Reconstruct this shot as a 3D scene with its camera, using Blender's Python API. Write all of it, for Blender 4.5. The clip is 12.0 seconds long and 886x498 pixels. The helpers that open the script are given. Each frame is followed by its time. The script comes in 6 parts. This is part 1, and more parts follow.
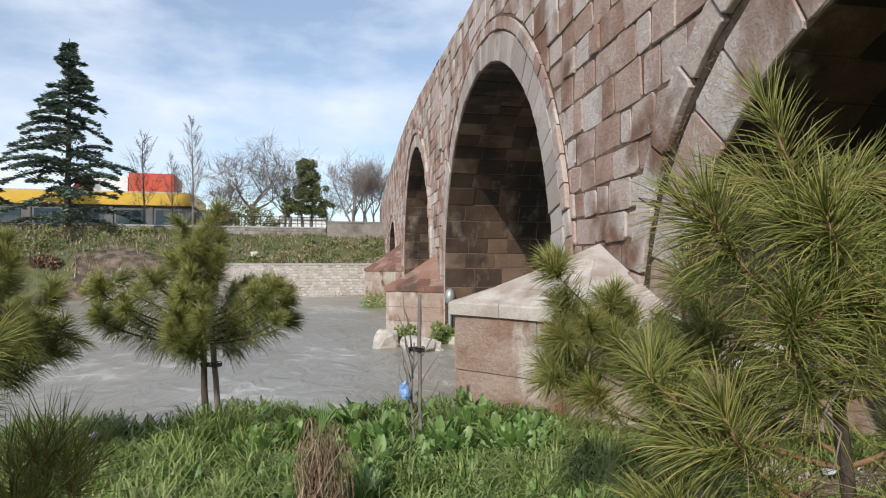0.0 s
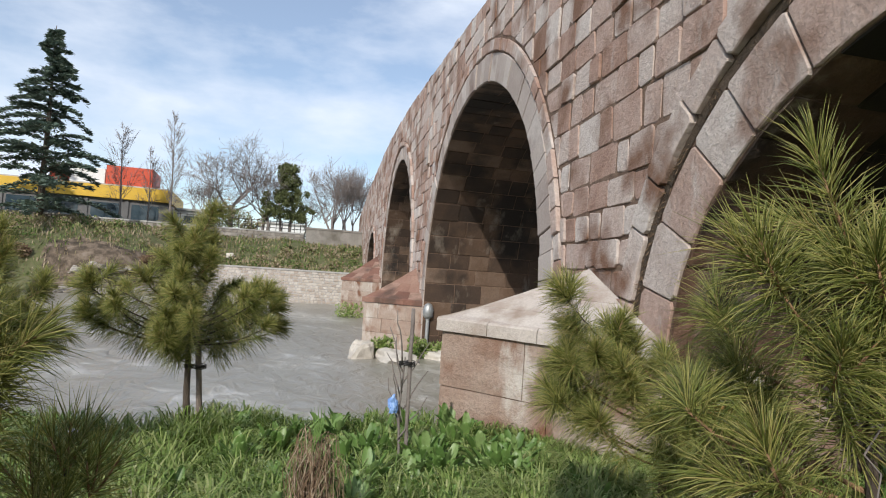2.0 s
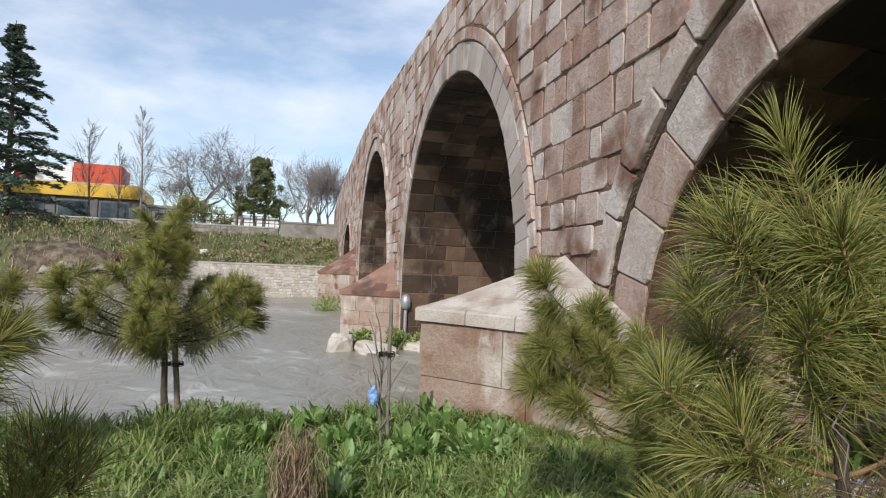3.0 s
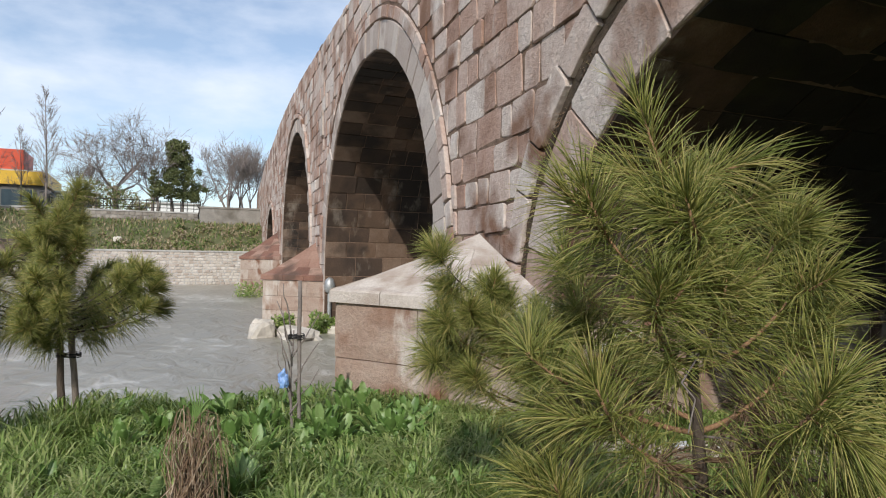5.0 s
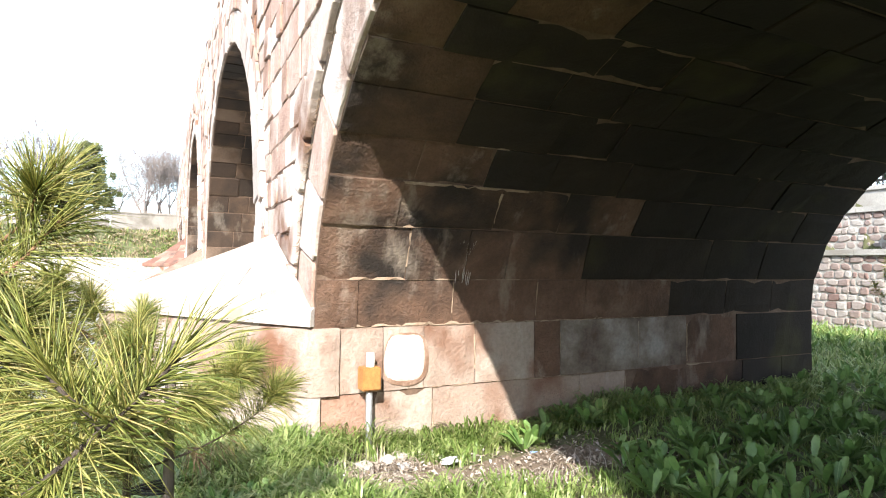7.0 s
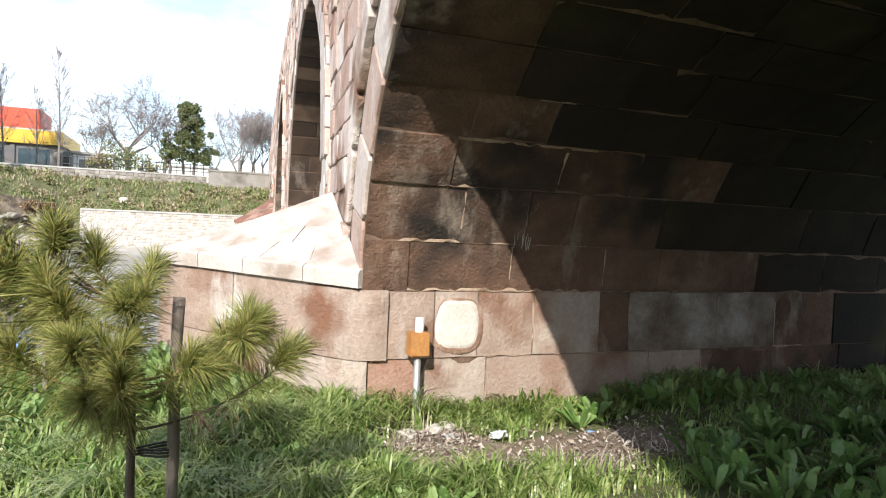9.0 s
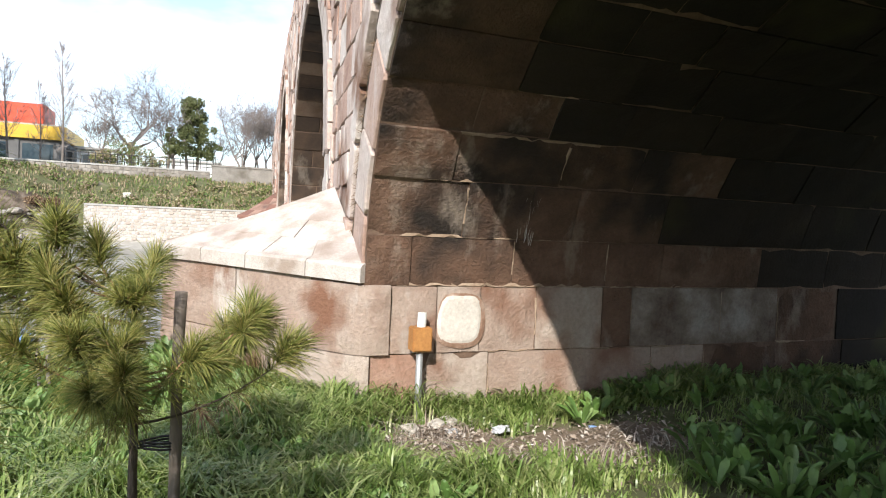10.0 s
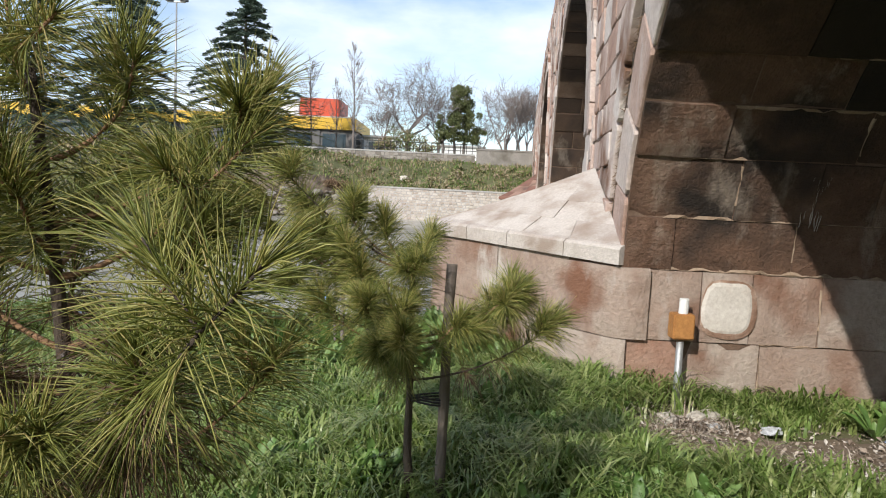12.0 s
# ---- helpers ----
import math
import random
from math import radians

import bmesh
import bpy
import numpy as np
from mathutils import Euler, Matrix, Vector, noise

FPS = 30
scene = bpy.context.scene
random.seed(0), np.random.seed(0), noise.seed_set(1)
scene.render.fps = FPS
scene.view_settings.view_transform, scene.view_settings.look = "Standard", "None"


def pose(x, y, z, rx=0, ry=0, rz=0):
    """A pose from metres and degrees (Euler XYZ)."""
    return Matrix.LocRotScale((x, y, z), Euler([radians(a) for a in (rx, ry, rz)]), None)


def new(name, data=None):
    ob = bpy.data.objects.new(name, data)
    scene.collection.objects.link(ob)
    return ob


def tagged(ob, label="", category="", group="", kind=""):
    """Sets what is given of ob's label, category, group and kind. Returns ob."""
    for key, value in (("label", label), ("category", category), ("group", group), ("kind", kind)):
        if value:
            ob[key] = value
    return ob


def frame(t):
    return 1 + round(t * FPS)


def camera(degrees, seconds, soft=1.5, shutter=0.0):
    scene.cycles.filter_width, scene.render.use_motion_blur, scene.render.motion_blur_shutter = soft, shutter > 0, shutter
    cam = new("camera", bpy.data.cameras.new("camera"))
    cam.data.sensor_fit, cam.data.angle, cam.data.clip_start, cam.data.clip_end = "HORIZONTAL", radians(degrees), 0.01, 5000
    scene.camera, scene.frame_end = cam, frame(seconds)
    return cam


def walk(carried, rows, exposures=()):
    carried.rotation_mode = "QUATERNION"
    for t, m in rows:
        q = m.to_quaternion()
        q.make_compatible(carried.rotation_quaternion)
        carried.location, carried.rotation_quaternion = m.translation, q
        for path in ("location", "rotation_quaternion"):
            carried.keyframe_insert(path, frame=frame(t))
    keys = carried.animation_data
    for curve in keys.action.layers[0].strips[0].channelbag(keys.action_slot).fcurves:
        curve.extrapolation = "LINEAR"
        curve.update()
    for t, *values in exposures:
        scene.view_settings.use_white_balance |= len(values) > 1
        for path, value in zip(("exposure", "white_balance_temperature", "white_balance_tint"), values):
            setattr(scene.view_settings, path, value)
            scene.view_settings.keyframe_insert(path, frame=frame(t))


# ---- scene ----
cam = camera(67.5, 12.0, soft=1.1)
METRES, EYE, TILT, LEAN, TURN = 2.5, 1.6, 1.4, 0.0, -14.0
ROWS = [
    (0.0, 0.0, 0.0, 0.0, 0.0, 0.0, -0.0),
    (0.5, -0.0411, -0.0131, -0.0001, -3.1, -3.84, -0.93),
    (1.0, -0.05, -0.015, 0.0032, -4.69, 0.72, -4.42),
    (1.5, -0.0657, -0.0053, 0.0024, -1.52, 0.74, -2.98),
    (2.0, -0.0666, -0.0071, 0.0029, -2.13, 1.31, -3.71),
    (2.5, -0.068, -0.0098, 0.0015, -3.5, 0.6, -2.88),
    (4.5, -0.0603, -0.0111, -0.0002, -5.83, 1.08, -2.18),
    (5.0, -0.0084, -0.0058, -0.0092, -10.3, -0.73, -1.12),
    (5.5, 0.172, -0.0166, -0.0157, -14.56, -0.49, -0.72),
    (6.0, 0.3355, -0.0051, -0.0335, -25.41, -2.9, 1.1),
    (6.5, 0.4968, 0.0486, -0.0205, -29.5, 0.84, -2.78),
    (7.0, 0.6104, 0.0507, -0.0226, -15.04, 0.0, -1.09),
    (7.5, 0.6634, 0.0978, -0.0199, -11.5, -0.69, -1.99),
    (9.5, 0.7339, 0.1557, -0.0311, -6.95, -3.77, -2.68),
    (10.0, 0.7329, 0.1537, -0.0306, -7.27, -3.72, -2.7),
    (10.5, 0.7217, 0.152, -0.0259, -2.95, -2.66, -2.86),
    (11.0, 0.7228, 0.1476, -0.0249, 1.37, -1.77, -2.75),
    (11.5, 0.7246, 0.144, -0.0337, 7.88, -3.5, -0.56),
    (12.0, 0.7297, 0.1312, -0.0343, 14.74, -6.27, -2.44),
]
walk(cam, [(t, pose(0, 0, EYE, TILT, LEAN, TURN) @ pose(METRES * x, METRES * y, METRES * z, 90 + pitch, roll, yaw)) for t, x, y, z, yaw, pitch, roll in ROWS],
     [(0.0, 0.0), (5.0, 0.0), (5.5, 0.15), (6.0, 0.85), (6.5, 1.2), (7.0, 1.72), (7.5, 1.65), (9.5, 0.88), (10.5, 0.85), (11.0, 0.6), (11.5, 0.4), (12.0, 0.3)])

# ---- world, sun ----
SUN_DIR = Vector((0.6, 1.0, -0.76)).normalized()      # the way sunlight travels
world = bpy.data.worlds.new("sky")
scene.world = world
world.use_nodes = True
wn, wl = world.node_tree.nodes, world.node_tree.links
wn.clear()
w_out = wn.new("ShaderNodeOutputWorld")
w_bg = wn.new("ShaderNodeBackground")
w_sky = wn.new("ShaderNodeTexSky")
w_sky.sky_type = "NISHITA"
w_sky.sun_disc = False
w_sky.sun_elevation = math.asin(-SUN_DIR.z)
w_sky.sun_rotation = math.atan2(-SUN_DIR.x, -SUN_DIR.y)
w_sky.air_density, w_sky.dust_density, w_sky.ozone_density = 1.0, 0.6, 2.0
w_tc = wn.new("ShaderNodeTexCoord")
w_map = wn.new("ShaderNodeMapping")
w_map.inputs["Scale"].default_value = (1.6, 1.6, 4.2)
w_noise = wn.new("ShaderNodeTexNoise")
w_noise.inputs["Scale"].default_value = 1.7
w_noise.inputs["Detail"].default_value = 7.0
w_noise.inputs["Roughness"].default_value = 0.55
w_ramp = wn.new("ShaderNodeValToRGB")
w_ramp.color_ramp.elements[0].position, w_ramp.color_ramp.elements[0].color = 0.42, (0.18, 0.18, 0.18, 1)
w_ramp.color_ramp.elements[1].position, w_ramp.color_ramp.elements[1].color = 0.66, (0.90, 0.90, 0.90, 1)
w_mix = wn.new("ShaderNodeMix")
w_mix.data_type = "RGBA"
w_mix.inputs[7].default_value = (6.4, 6.9, 7.8, 1)
wl.new(w_tc.outputs["Generated"], w_map.inputs["Vector"])
wl.new(w_map.outputs["Vector"], w_noise.inputs["Vector"])
wl.new(w_noise.outputs["Fac"], w_ramp.inputs["Fac"])
wl.new(w_ramp.outputs["Color"], w_mix.inputs[0])
wl.new(w_sky.outputs["Color"], w_mix.inputs[6])
wl.new(w_mix.outputs[2], w_bg.inputs["Color"])
w_bg.inputs["Strength"].default_value = 0.145
wl.new(w_bg.outputs["Background"], w_out.inputs["Surface"])
sun = new("sun", bpy.data.lights.new("sun", "SUN"))
sun.data.energy, sun.data.angle, sun.data.color = 3.8, radians(0.6), (1.0, 0.95, 0.87)
sun.rotation_euler = SUN_DIR.to_track_quat("-Z", "Y").to_euler()


# ---- materials ----
def material(name, stops, scale=3.0, detail=6.0, rough=0.9, bump=0.3, bump_scale=25.0, vary="", amount=0.35, metal=0.0, stain=None, stain_scale=0.8, lime=None, translucent=0.0, stretch=(1, 1, 1), bump_dist=0.02):
    """Colour from noise over the stops, shifted piece by piece (vary: object or island), with stains and fine relief."""
    m = bpy.data.materials.new(name)
    m.use_nodes = True
    n, l = m.node_tree.nodes, m.node_tree.links
    b = n["Principled BSDF"]
    tc = n.new("ShaderNodeTexCoord")
    geo = n.new("ShaderNodeNewGeometry")
    mp = n.new("ShaderNodeMapping")
    mp.inputs["Scale"].default_value = stretch
    l.new(geo.outputs["Position"], mp.inputs["Vector"])
    no = n.new("ShaderNodeTexNoise")
    no.inputs["Scale"].default_value, no.inputs["Detail"].default_value = scale, detail
    no.inputs["Roughness"].default_value = 0.6
    l.new(mp.outputs["Vector"], no.inputs["Vector"])
    fac = no.outputs["Fac"]
    if vary:
        if vary == "object":
            r = n.new("ShaderNodeObjectInfo").outputs["Random"]
        else:
            r = geo.outputs["Random Per Island"]
        mx = n.new("ShaderNodeMix")
        mx.inputs[0].default_value = 1 - amount
        l.new(fac, mx.inputs[3])
        l.new(r, mx.inputs[2])
        fac = mx.outputs[0]
    ramp = n.new("ShaderNodeValToRGB")
    e = ramp.color_ramp.elements
    while len(e) < len(stops):
        e.new(0.5)
    for k, (p, c) in enumerate(stops):
        e[k].position, e[k].color = p, (*c, 1)
    l.new(fac, ramp.inputs["Fac"])
    col = ramp.outputs["Color"]
    fine = n.new("ShaderNodeTexNoise")
    fine.inputs["Scale"].default_value, fine.inputs["Detail"].default_value = bump_scale, 8.0
    fine.inputs["Roughness"].default_value = 0.65
    l.new(mp.outputs["Vector"], fine.inputs["Vector"])
    grain = n.new("ShaderNodeMix")
    grain.data_type, grain.blend_type = "RGBA", "OVERLAY"
    grain.inputs[0].default_value = 0.4
    l.new(col, grain.inputs[6])
    l.new(fine.outputs["Fac"], grain.inputs[7])
    col = grain.outputs[2]
    if stain:
        sn = n.new("ShaderNodeTexNoise")
        sn.inputs["Scale"].default_value, sn.inputs["Detail"].default_value = stain_scale, 5.0
        sr = n.new("ShaderNodeValToRGB")
        sr.color_ramp.elements[0].position, sr.color_ramp.elements[1].position = stain[1], stain[2]
        l.new(geo.outputs["Position"], sn.inputs["Vector"])
        l.new(sn.outputs["Fac"], sr.inputs["Fac"])
        sm = n.new("ShaderNodeMix")
        sm.data_type = "RGBA"
        sm.inputs[7].default_value = (*stain[0], 1)
        l.new(sr.outputs["Color"], sm.inputs[0])
        l.new(col, sm.inputs[6])
        col = sm.outputs[2]
    if lime:
        # runs and blooms of lime, longer downwards than across
        lm = n.new("ShaderNodeMapping")
        lm.inputs["Scale"].default_value = (1.0, 1.0, 0.45)
        ln_ = n.new("ShaderNodeTexNoise")
        ln_.inputs["Scale"].default_value, ln_.inputs["Detail"].default_value = lime[3], 9.0
        ln_.inputs["Roughness"].default_value = 0.65
        lr = n.new("ShaderNodeValToRGB")
        lr.color_ramp.elements[0].position, lr.color_ramp.elements[1].position = lime[1], lime[2]
        l.new(geo.outputs["Position"], lm.inputs["Vector"])
        l.new(lm.outputs["Vector"], ln_.inputs["Vector"])
        l.new(ln_.outputs["Fac"], lr.inputs["Fac"])
        lx = n.new("ShaderNodeMix")
        lx.data_type = "RGBA"
        lx.inputs[7].default_value = (*lime[0], 1)
        l.new(lr.outputs["Color"], lx.inputs[0])
        l.new(col, lx.inputs[6])
        col = lx.outputs[2]
    l.new(col, b.inputs["Base Color"])
    b.inputs["Roughness"].default_value, b.inputs["Metallic"].default_value = rough, metal
    bu = n.new("ShaderNodeBump")
    bu.inputs["Strength"].default_value, bu.inputs["Distance"].default_value = bump, bump_dist
    l.new(fine.outputs["Fac"], bu.inputs["Height"])
    l.new(bu.outputs["Normal"], b.inputs["Normal"])
    if translucent:
        tr = n.new("ShaderNodeBsdfTranslucent")
        l.new(col, tr.inputs["Color"])
        ms = n.new("ShaderNodeMixShader")
        ms.inputs[0].default_value = translucent
        l.new(b.outputs["BSDF"], ms.inputs[1])
        l.new(tr.outputs["BSDF"], ms.inputs[2])
        l.new(ms.outputs["Shader"], n["Material Output"].inputs["Surface"])
    return m


STONE_STOPS = [(0.12, (0.22, 0.125, 0.088)), (0.26, (0.35, 0.225, 0.175)), (0.42, (0.43, 0.315, 0.265)), (0.56, (0.48, 0.39, 0.345)), (0.74, (0.54, 0.475, 0.435)), (0.92, (0.62, 0.57, 0.53))]
M_stone = material("weathered_andesite", STONE_STOPS, 2.5, vary="object", amount=0.55, bump=0.65, bump_scale=20, stain=((0.19, 0.10, 0.062), 0.50, 0.66), stain_scale=1.3, bump_dist=0.035, lime=((0.50, 0.46, 0.43), 0.58, 0.74, 2.2))
M_stone_far = material("weathered_andesite_joined", STONE_STOPS, 2.5, vary="island", amount=0.55, bump=0.65, bump_scale=20, stain=((0.19, 0.10, 0.062), 0.50, 0.68), stain_scale=1.0, bump_dist=0.035, lime=((0.50, 0.46, 0.43), 0.58, 0.74, 1.8))
M_grey = material("grey_ring_stone", [(0.1, (0.31, 0.25, 0.22)), (0.5, (0.42, 0.36, 0.325)), (0.9, (0.52, 0.47, 0.435))], 2.2, vary="island", amount=0.5, bump=0.5, bump_scale=38, stain=((0.16, 0.10, 0.08), 0.55, 0.75), stain_scale=1.2)
M_pale = material("pale_new_coping_stone", [(0.1, (0.36, 0.31, 0.275)), (0.5, (0.46, 0.41, 0.37)), (0.9, (0.55, 0.505, 0.46))], 2.4, vary="object", amount=0.45, bump=0.6, bump_scale=45, stain=((0.30, 0.235, 0.19), 0.48, 0.70), stain_scale=3.2)
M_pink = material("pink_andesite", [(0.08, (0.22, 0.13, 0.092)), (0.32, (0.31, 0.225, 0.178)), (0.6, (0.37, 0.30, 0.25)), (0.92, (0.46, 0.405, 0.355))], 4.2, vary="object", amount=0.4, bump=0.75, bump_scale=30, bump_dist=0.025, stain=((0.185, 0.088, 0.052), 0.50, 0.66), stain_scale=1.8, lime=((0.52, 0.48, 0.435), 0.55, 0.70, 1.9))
M_rusty = material("rust_stained_andesite", [(0.1, (0.17, 0.075, 0.045)), (0.45, (0.26, 0.13, 0.085)), (0.9, (0.38, 0.27, 0.21))], 4.5, vary="object", amount=0.3, bump=0.8, bump_scale=30, lime=((0.45, 0.39, 0.34), 0.58, 0.74, 2.4))
M_red = material("red_sandstone", [(0.1, (0.13, 0.06, 0.042)), (0.45, (0.21, 0.105, 0.075)), (0.9, (0.33, 0.22, 0.17))], 2.6, vary="object", amount=0.6, bump=0.8, bump_scale=20, stain=((0.10, 0.06, 0.045), 0.5, 0.7), stain_scale=1.5)
# Brown stained vault stone, its tones darkened for the vault's shade too.
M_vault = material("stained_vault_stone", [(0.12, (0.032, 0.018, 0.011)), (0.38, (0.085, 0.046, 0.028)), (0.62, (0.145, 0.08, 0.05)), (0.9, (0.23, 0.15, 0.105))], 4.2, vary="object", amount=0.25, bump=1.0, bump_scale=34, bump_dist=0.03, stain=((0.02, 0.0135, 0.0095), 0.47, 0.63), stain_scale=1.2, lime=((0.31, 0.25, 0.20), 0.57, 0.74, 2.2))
# Near-black tones: the vault's deep shade painted into the stones, with mossy patches.
VAULT_SHADE = [(0.05, (0.005, 0.0036, 0.0025)), (0.4, (0.012, 0.008, 0.0052)), (0.7, (0.024, 0.0155, 0.009)), (0.95, (0.055, 0.038, 0.024))]
M_vault_shade = material("shade_dark_vault_stone", VAULT_SHADE, 2.6, vary="object", amount=0.25, bump=0.5, bump_scale=40, stain=((0.055, 0.048, 0.014), 0.58, 0.76), stain_scale=0.9)
M_vault_far = material("shade_dark_vault_lining", VAULT_SHADE, 1.6, vary="island", amount=0.45, bump=0.5, bump_scale=40, stain=((0.05, 0.045, 0.014), 0.58, 0.78), stain_scale=0.8)
# Stained brown linings, their tones lowered for the shade inside the arches.
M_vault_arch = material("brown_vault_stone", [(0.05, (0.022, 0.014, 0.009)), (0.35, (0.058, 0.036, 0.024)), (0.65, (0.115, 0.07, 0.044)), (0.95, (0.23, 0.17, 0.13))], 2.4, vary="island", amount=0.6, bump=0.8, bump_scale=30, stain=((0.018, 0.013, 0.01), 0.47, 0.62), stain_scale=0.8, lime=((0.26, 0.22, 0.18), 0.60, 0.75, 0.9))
M_mortar = material("old_mortar", [(0.2, (0.07, 0.045, 0.032)), (0.5, (0.15, 0.095, 0.065)), (0.85, (0.26, 0.18, 0.13))], 5.0, bump=0.8, bump_scale=30)
M_moss = material("mossy_groove", [(0.2, (0.03, 0.022, 0.014)), (0.55, (0.075, 0.052, 0.034)), (0.9, (0.15, 0.105, 0.075))], 8.0, bump=0.9, bump_scale=40)
M_point = material("sandy_pointing", [(0.2, (0.22, 0.145, 0.09)), (0.7, (0.38, 0.29, 0.215))], 9.0, bump=0.6, bump_scale=50)
M_lime = material("lime_render_patch", [(0.2, (0.46, 0.42, 0.37)), (0.7, (0.58, 0.54, 0.49))], 5.0, bump=0.3, bump_scale=40, stain=((0.36, 0.25, 0.18), 0.55, 0.75), stain_scale=4.0)
M_limewash = material("faded_limewash", [(0.36, (0.10, 0.065, 0.045)), (0.5, (0.20, 0.16, 0.13)), (0.64, (0.33, 0.295, 0.26))], 2.2, bump=0.8, bump_scale=34)
M_rust_stain = material("rust_stained_mortar", [(0.3, (0.20, 0.11, 0.07)), (0.5, (0.30, 0.19, 0.135)), (0.7, (0.42, 0.32, 0.255))], 7.0, bump=0.6, bump_scale=50)
M_soil = material("soil_and_turf", [(0.25, (0.07, 0.06, 0.035)), (0.5, (0.09, 0.10, 0.035)), (0.75, (0.16, 0.13, 0.085))], 2.5, bump=0.8, bump_scale=14, stain=((0.22, 0.18, 0.14), 0.64, 0.75), stain_scale=0.7)
M_dirt = material("damp_trodden_soil", [(0.2, (0.115, 0.085, 0.06)), (0.55, (0.19, 0.145, 0.105)), (0.85, (0.30, 0.245, 0.19))], 4.0, rough=0.75, bump=0.6, bump_scale=22)
M_rubble = material("rubble_masonry", [(0.1, (0.34, 0.28, 0.235)), (0.5, (0.46, 0.41, 0.36)), (0.9, (0.56, 0.52, 0.48))], 1.2, vary="island", amount=0.6, bump=0.7, bump_scale=9)
M_rubble_red = material("garden_rubble_masonry", [(0.1, (0.19, 0.12, 0.105)), (0.35, (0.27, 0.21, 0.19)), (0.7, (0.34, 0.30, 0.28)), (0.95, (0.42, 0.40, 0.38))], 1.2, vary="island", amount=0.75, bump=0.6, bump_scale=14)
M_concrete = material("cast_concrete", [(0.2, (0.34, 0.33, 0.31)), (0.8, (0.46, 0.45, 0.43))], 1.5, bump=0.3, bump_scale=20, stain=((0.25, 0.23, 0.2), 0.55, 0.75))
M_bark = material("pine_bark", [(0.2, (0.05, 0.038, 0.03)), (0.6, (0.105, 0.08, 0.06)), (0.9, (0.17, 0.135, 0.105))], 30, bump=0.9, bump_scale=70, stretch=(1, 1, 0.3))
M_twig = material("young_shoot_bark", [(0.2, (0.20, 0.115, 0.06)), (0.8, (0.34, 0.20, 0.11))], 40, bump=0.5, bump_scale=90)
M_greybark = material("grey_bark", [(0.2, (0.13, 0.11, 0.10)), (0.8, (0.24, 0.21, 0.19))], 8, bump=0.6, bump_scale=40)
M_wood = material("weathered_stake_wood", [(0.2, (0.10, 0.08, 0.065)), (0.8, (0.22, 0.18, 0.15))], 18, bump=0.6, bump_scale=60, stretch=(1, 1, 0.12))
M_needle = material("pine_needles", [(0.05, (0.08, 0.115, 0.024)), (0.38, (0.21, 0.245, 0.055)), (0.68, (0.41, 0.40, 0.12)), (0.95, (0.58, 0.44, 0.21))], 4, rough=0.38, bump=0, vary="island", amount=0.65, translucent=0.35)
M_needle_dark = material("cedar_needles", [(0.1, (0.06, 0.10, 0.075)), (0.6, (0.12, 0.165, 0.125)), (0.95, (0.20, 0.235, 0.165))], 2, rough=0.7, bump=0, vary="island", amount=0.6, translucent=0.2)
M_grass = material("grass_blades", [(0.10, (0.085, 0.145, 0.028)), (0.40, (0.205, 0.30, 0.075)), (0.70, (0.37, 0.435, 0.16)), (0.95, (0.54, 0.51, 0.30))], 1.6, rough=0.35, bump=0, vary="island", amount=0.6, translucent=0.4)
M_weed = material("broad_weed_leaves", [(0.05, (0.07, 0.14, 0.035)), (0.5, (0.15, 0.26, 0.065)), (0.95, (0.30, 0.40, 0.16))], 3, rough=0.45, bump=0.1, vary="island", amount=0.6, translucent=0.3)
M_dry = material("dead_plant_stalks", [(0.1, (0.10, 0.058, 0.034)), (0.6, (0.19, 0.12, 0.07)), (0.95, (0.34, 0.25, 0.16))], 8, rough=0.8, bump=0.1, vary="island", amount=0.7)
M_straw = material("bleached_straw", [(0.1, (0.17, 0.11, 0.07)), (0.5, (0.30, 0.215, 0.145)), (0.95, (0.50, 0.41, 0.31))], 8, rough=0.8, bump=0.1, vary="island", amount=0.8)
M_leaflitter = material("dead_leaves", [(0.05, (0.17, 0.12, 0.085)), (0.4, (0.30, 0.24, 0.19)), (0.75, (0.44, 0.38, 0.32)), (0.97, (0.60, 0.56, 0.51))], 8, rough=0.85, bump=0.1, vary="island", amount=0.85)
M_leaf_far = material("evergreen_leaves", [(0.1, (0.06, 0.08, 0.028)), (0.6, (0.125, 0.145, 0.05)), (0.95, (0.20, 0.20, 0.085))], 1, rough=0.6, bump=0, vary="island", amount=0.6, translucent=0.25)
M_gold = material("golden_thuja_leaves", [(0.1, (0.13, 0.17, 0.02)), (0.6, (0.28, 0.30, 0.04)), (0.95, (0.42, 0.40, 0.08))], 1, rough=0.6, bump=0, vary="island", amount=0.6, translucent=0.2)
M_twigs_far = material("bare_twigs", [(0.1, (0.15, 0.125, 0.115)), (0.9, (0.27, 0.235, 0.22))], 2, bump=0, vary="island", amount=0.6)
M_shrub = material("bank_scrub", [(0.34, (0.07, 0.12, 0.025)), (0.43, (0.15, 0.20, 0.05)), (0.49, (0.20, 0.19, 0.085)), (0.55, (0.25, 0.19, 0.11)), (0.66, (0.36, 0.29, 0.20))], 0.5, rough=0.8, bump=0, vary="island", amount=0.3)
M_earth = material("brown_slipped_earth", [(0.3, (0.035, 0.028, 0.018)), (0.45, (0.085, 0.062, 0.042)), (0.55, (0.16, 0.12, 0.085)), (0.72, (0.26, 0.21, 0.165))], 1.6, bump=1.0, bump_scale=6, bump_dist=0.1)
M_white = material("white_paint", [(0.2, (0.66, 0.66, 0.64)), (0.8, (0.76, 0.76, 0.75))], 3, rough=0.6, bump=0.1)
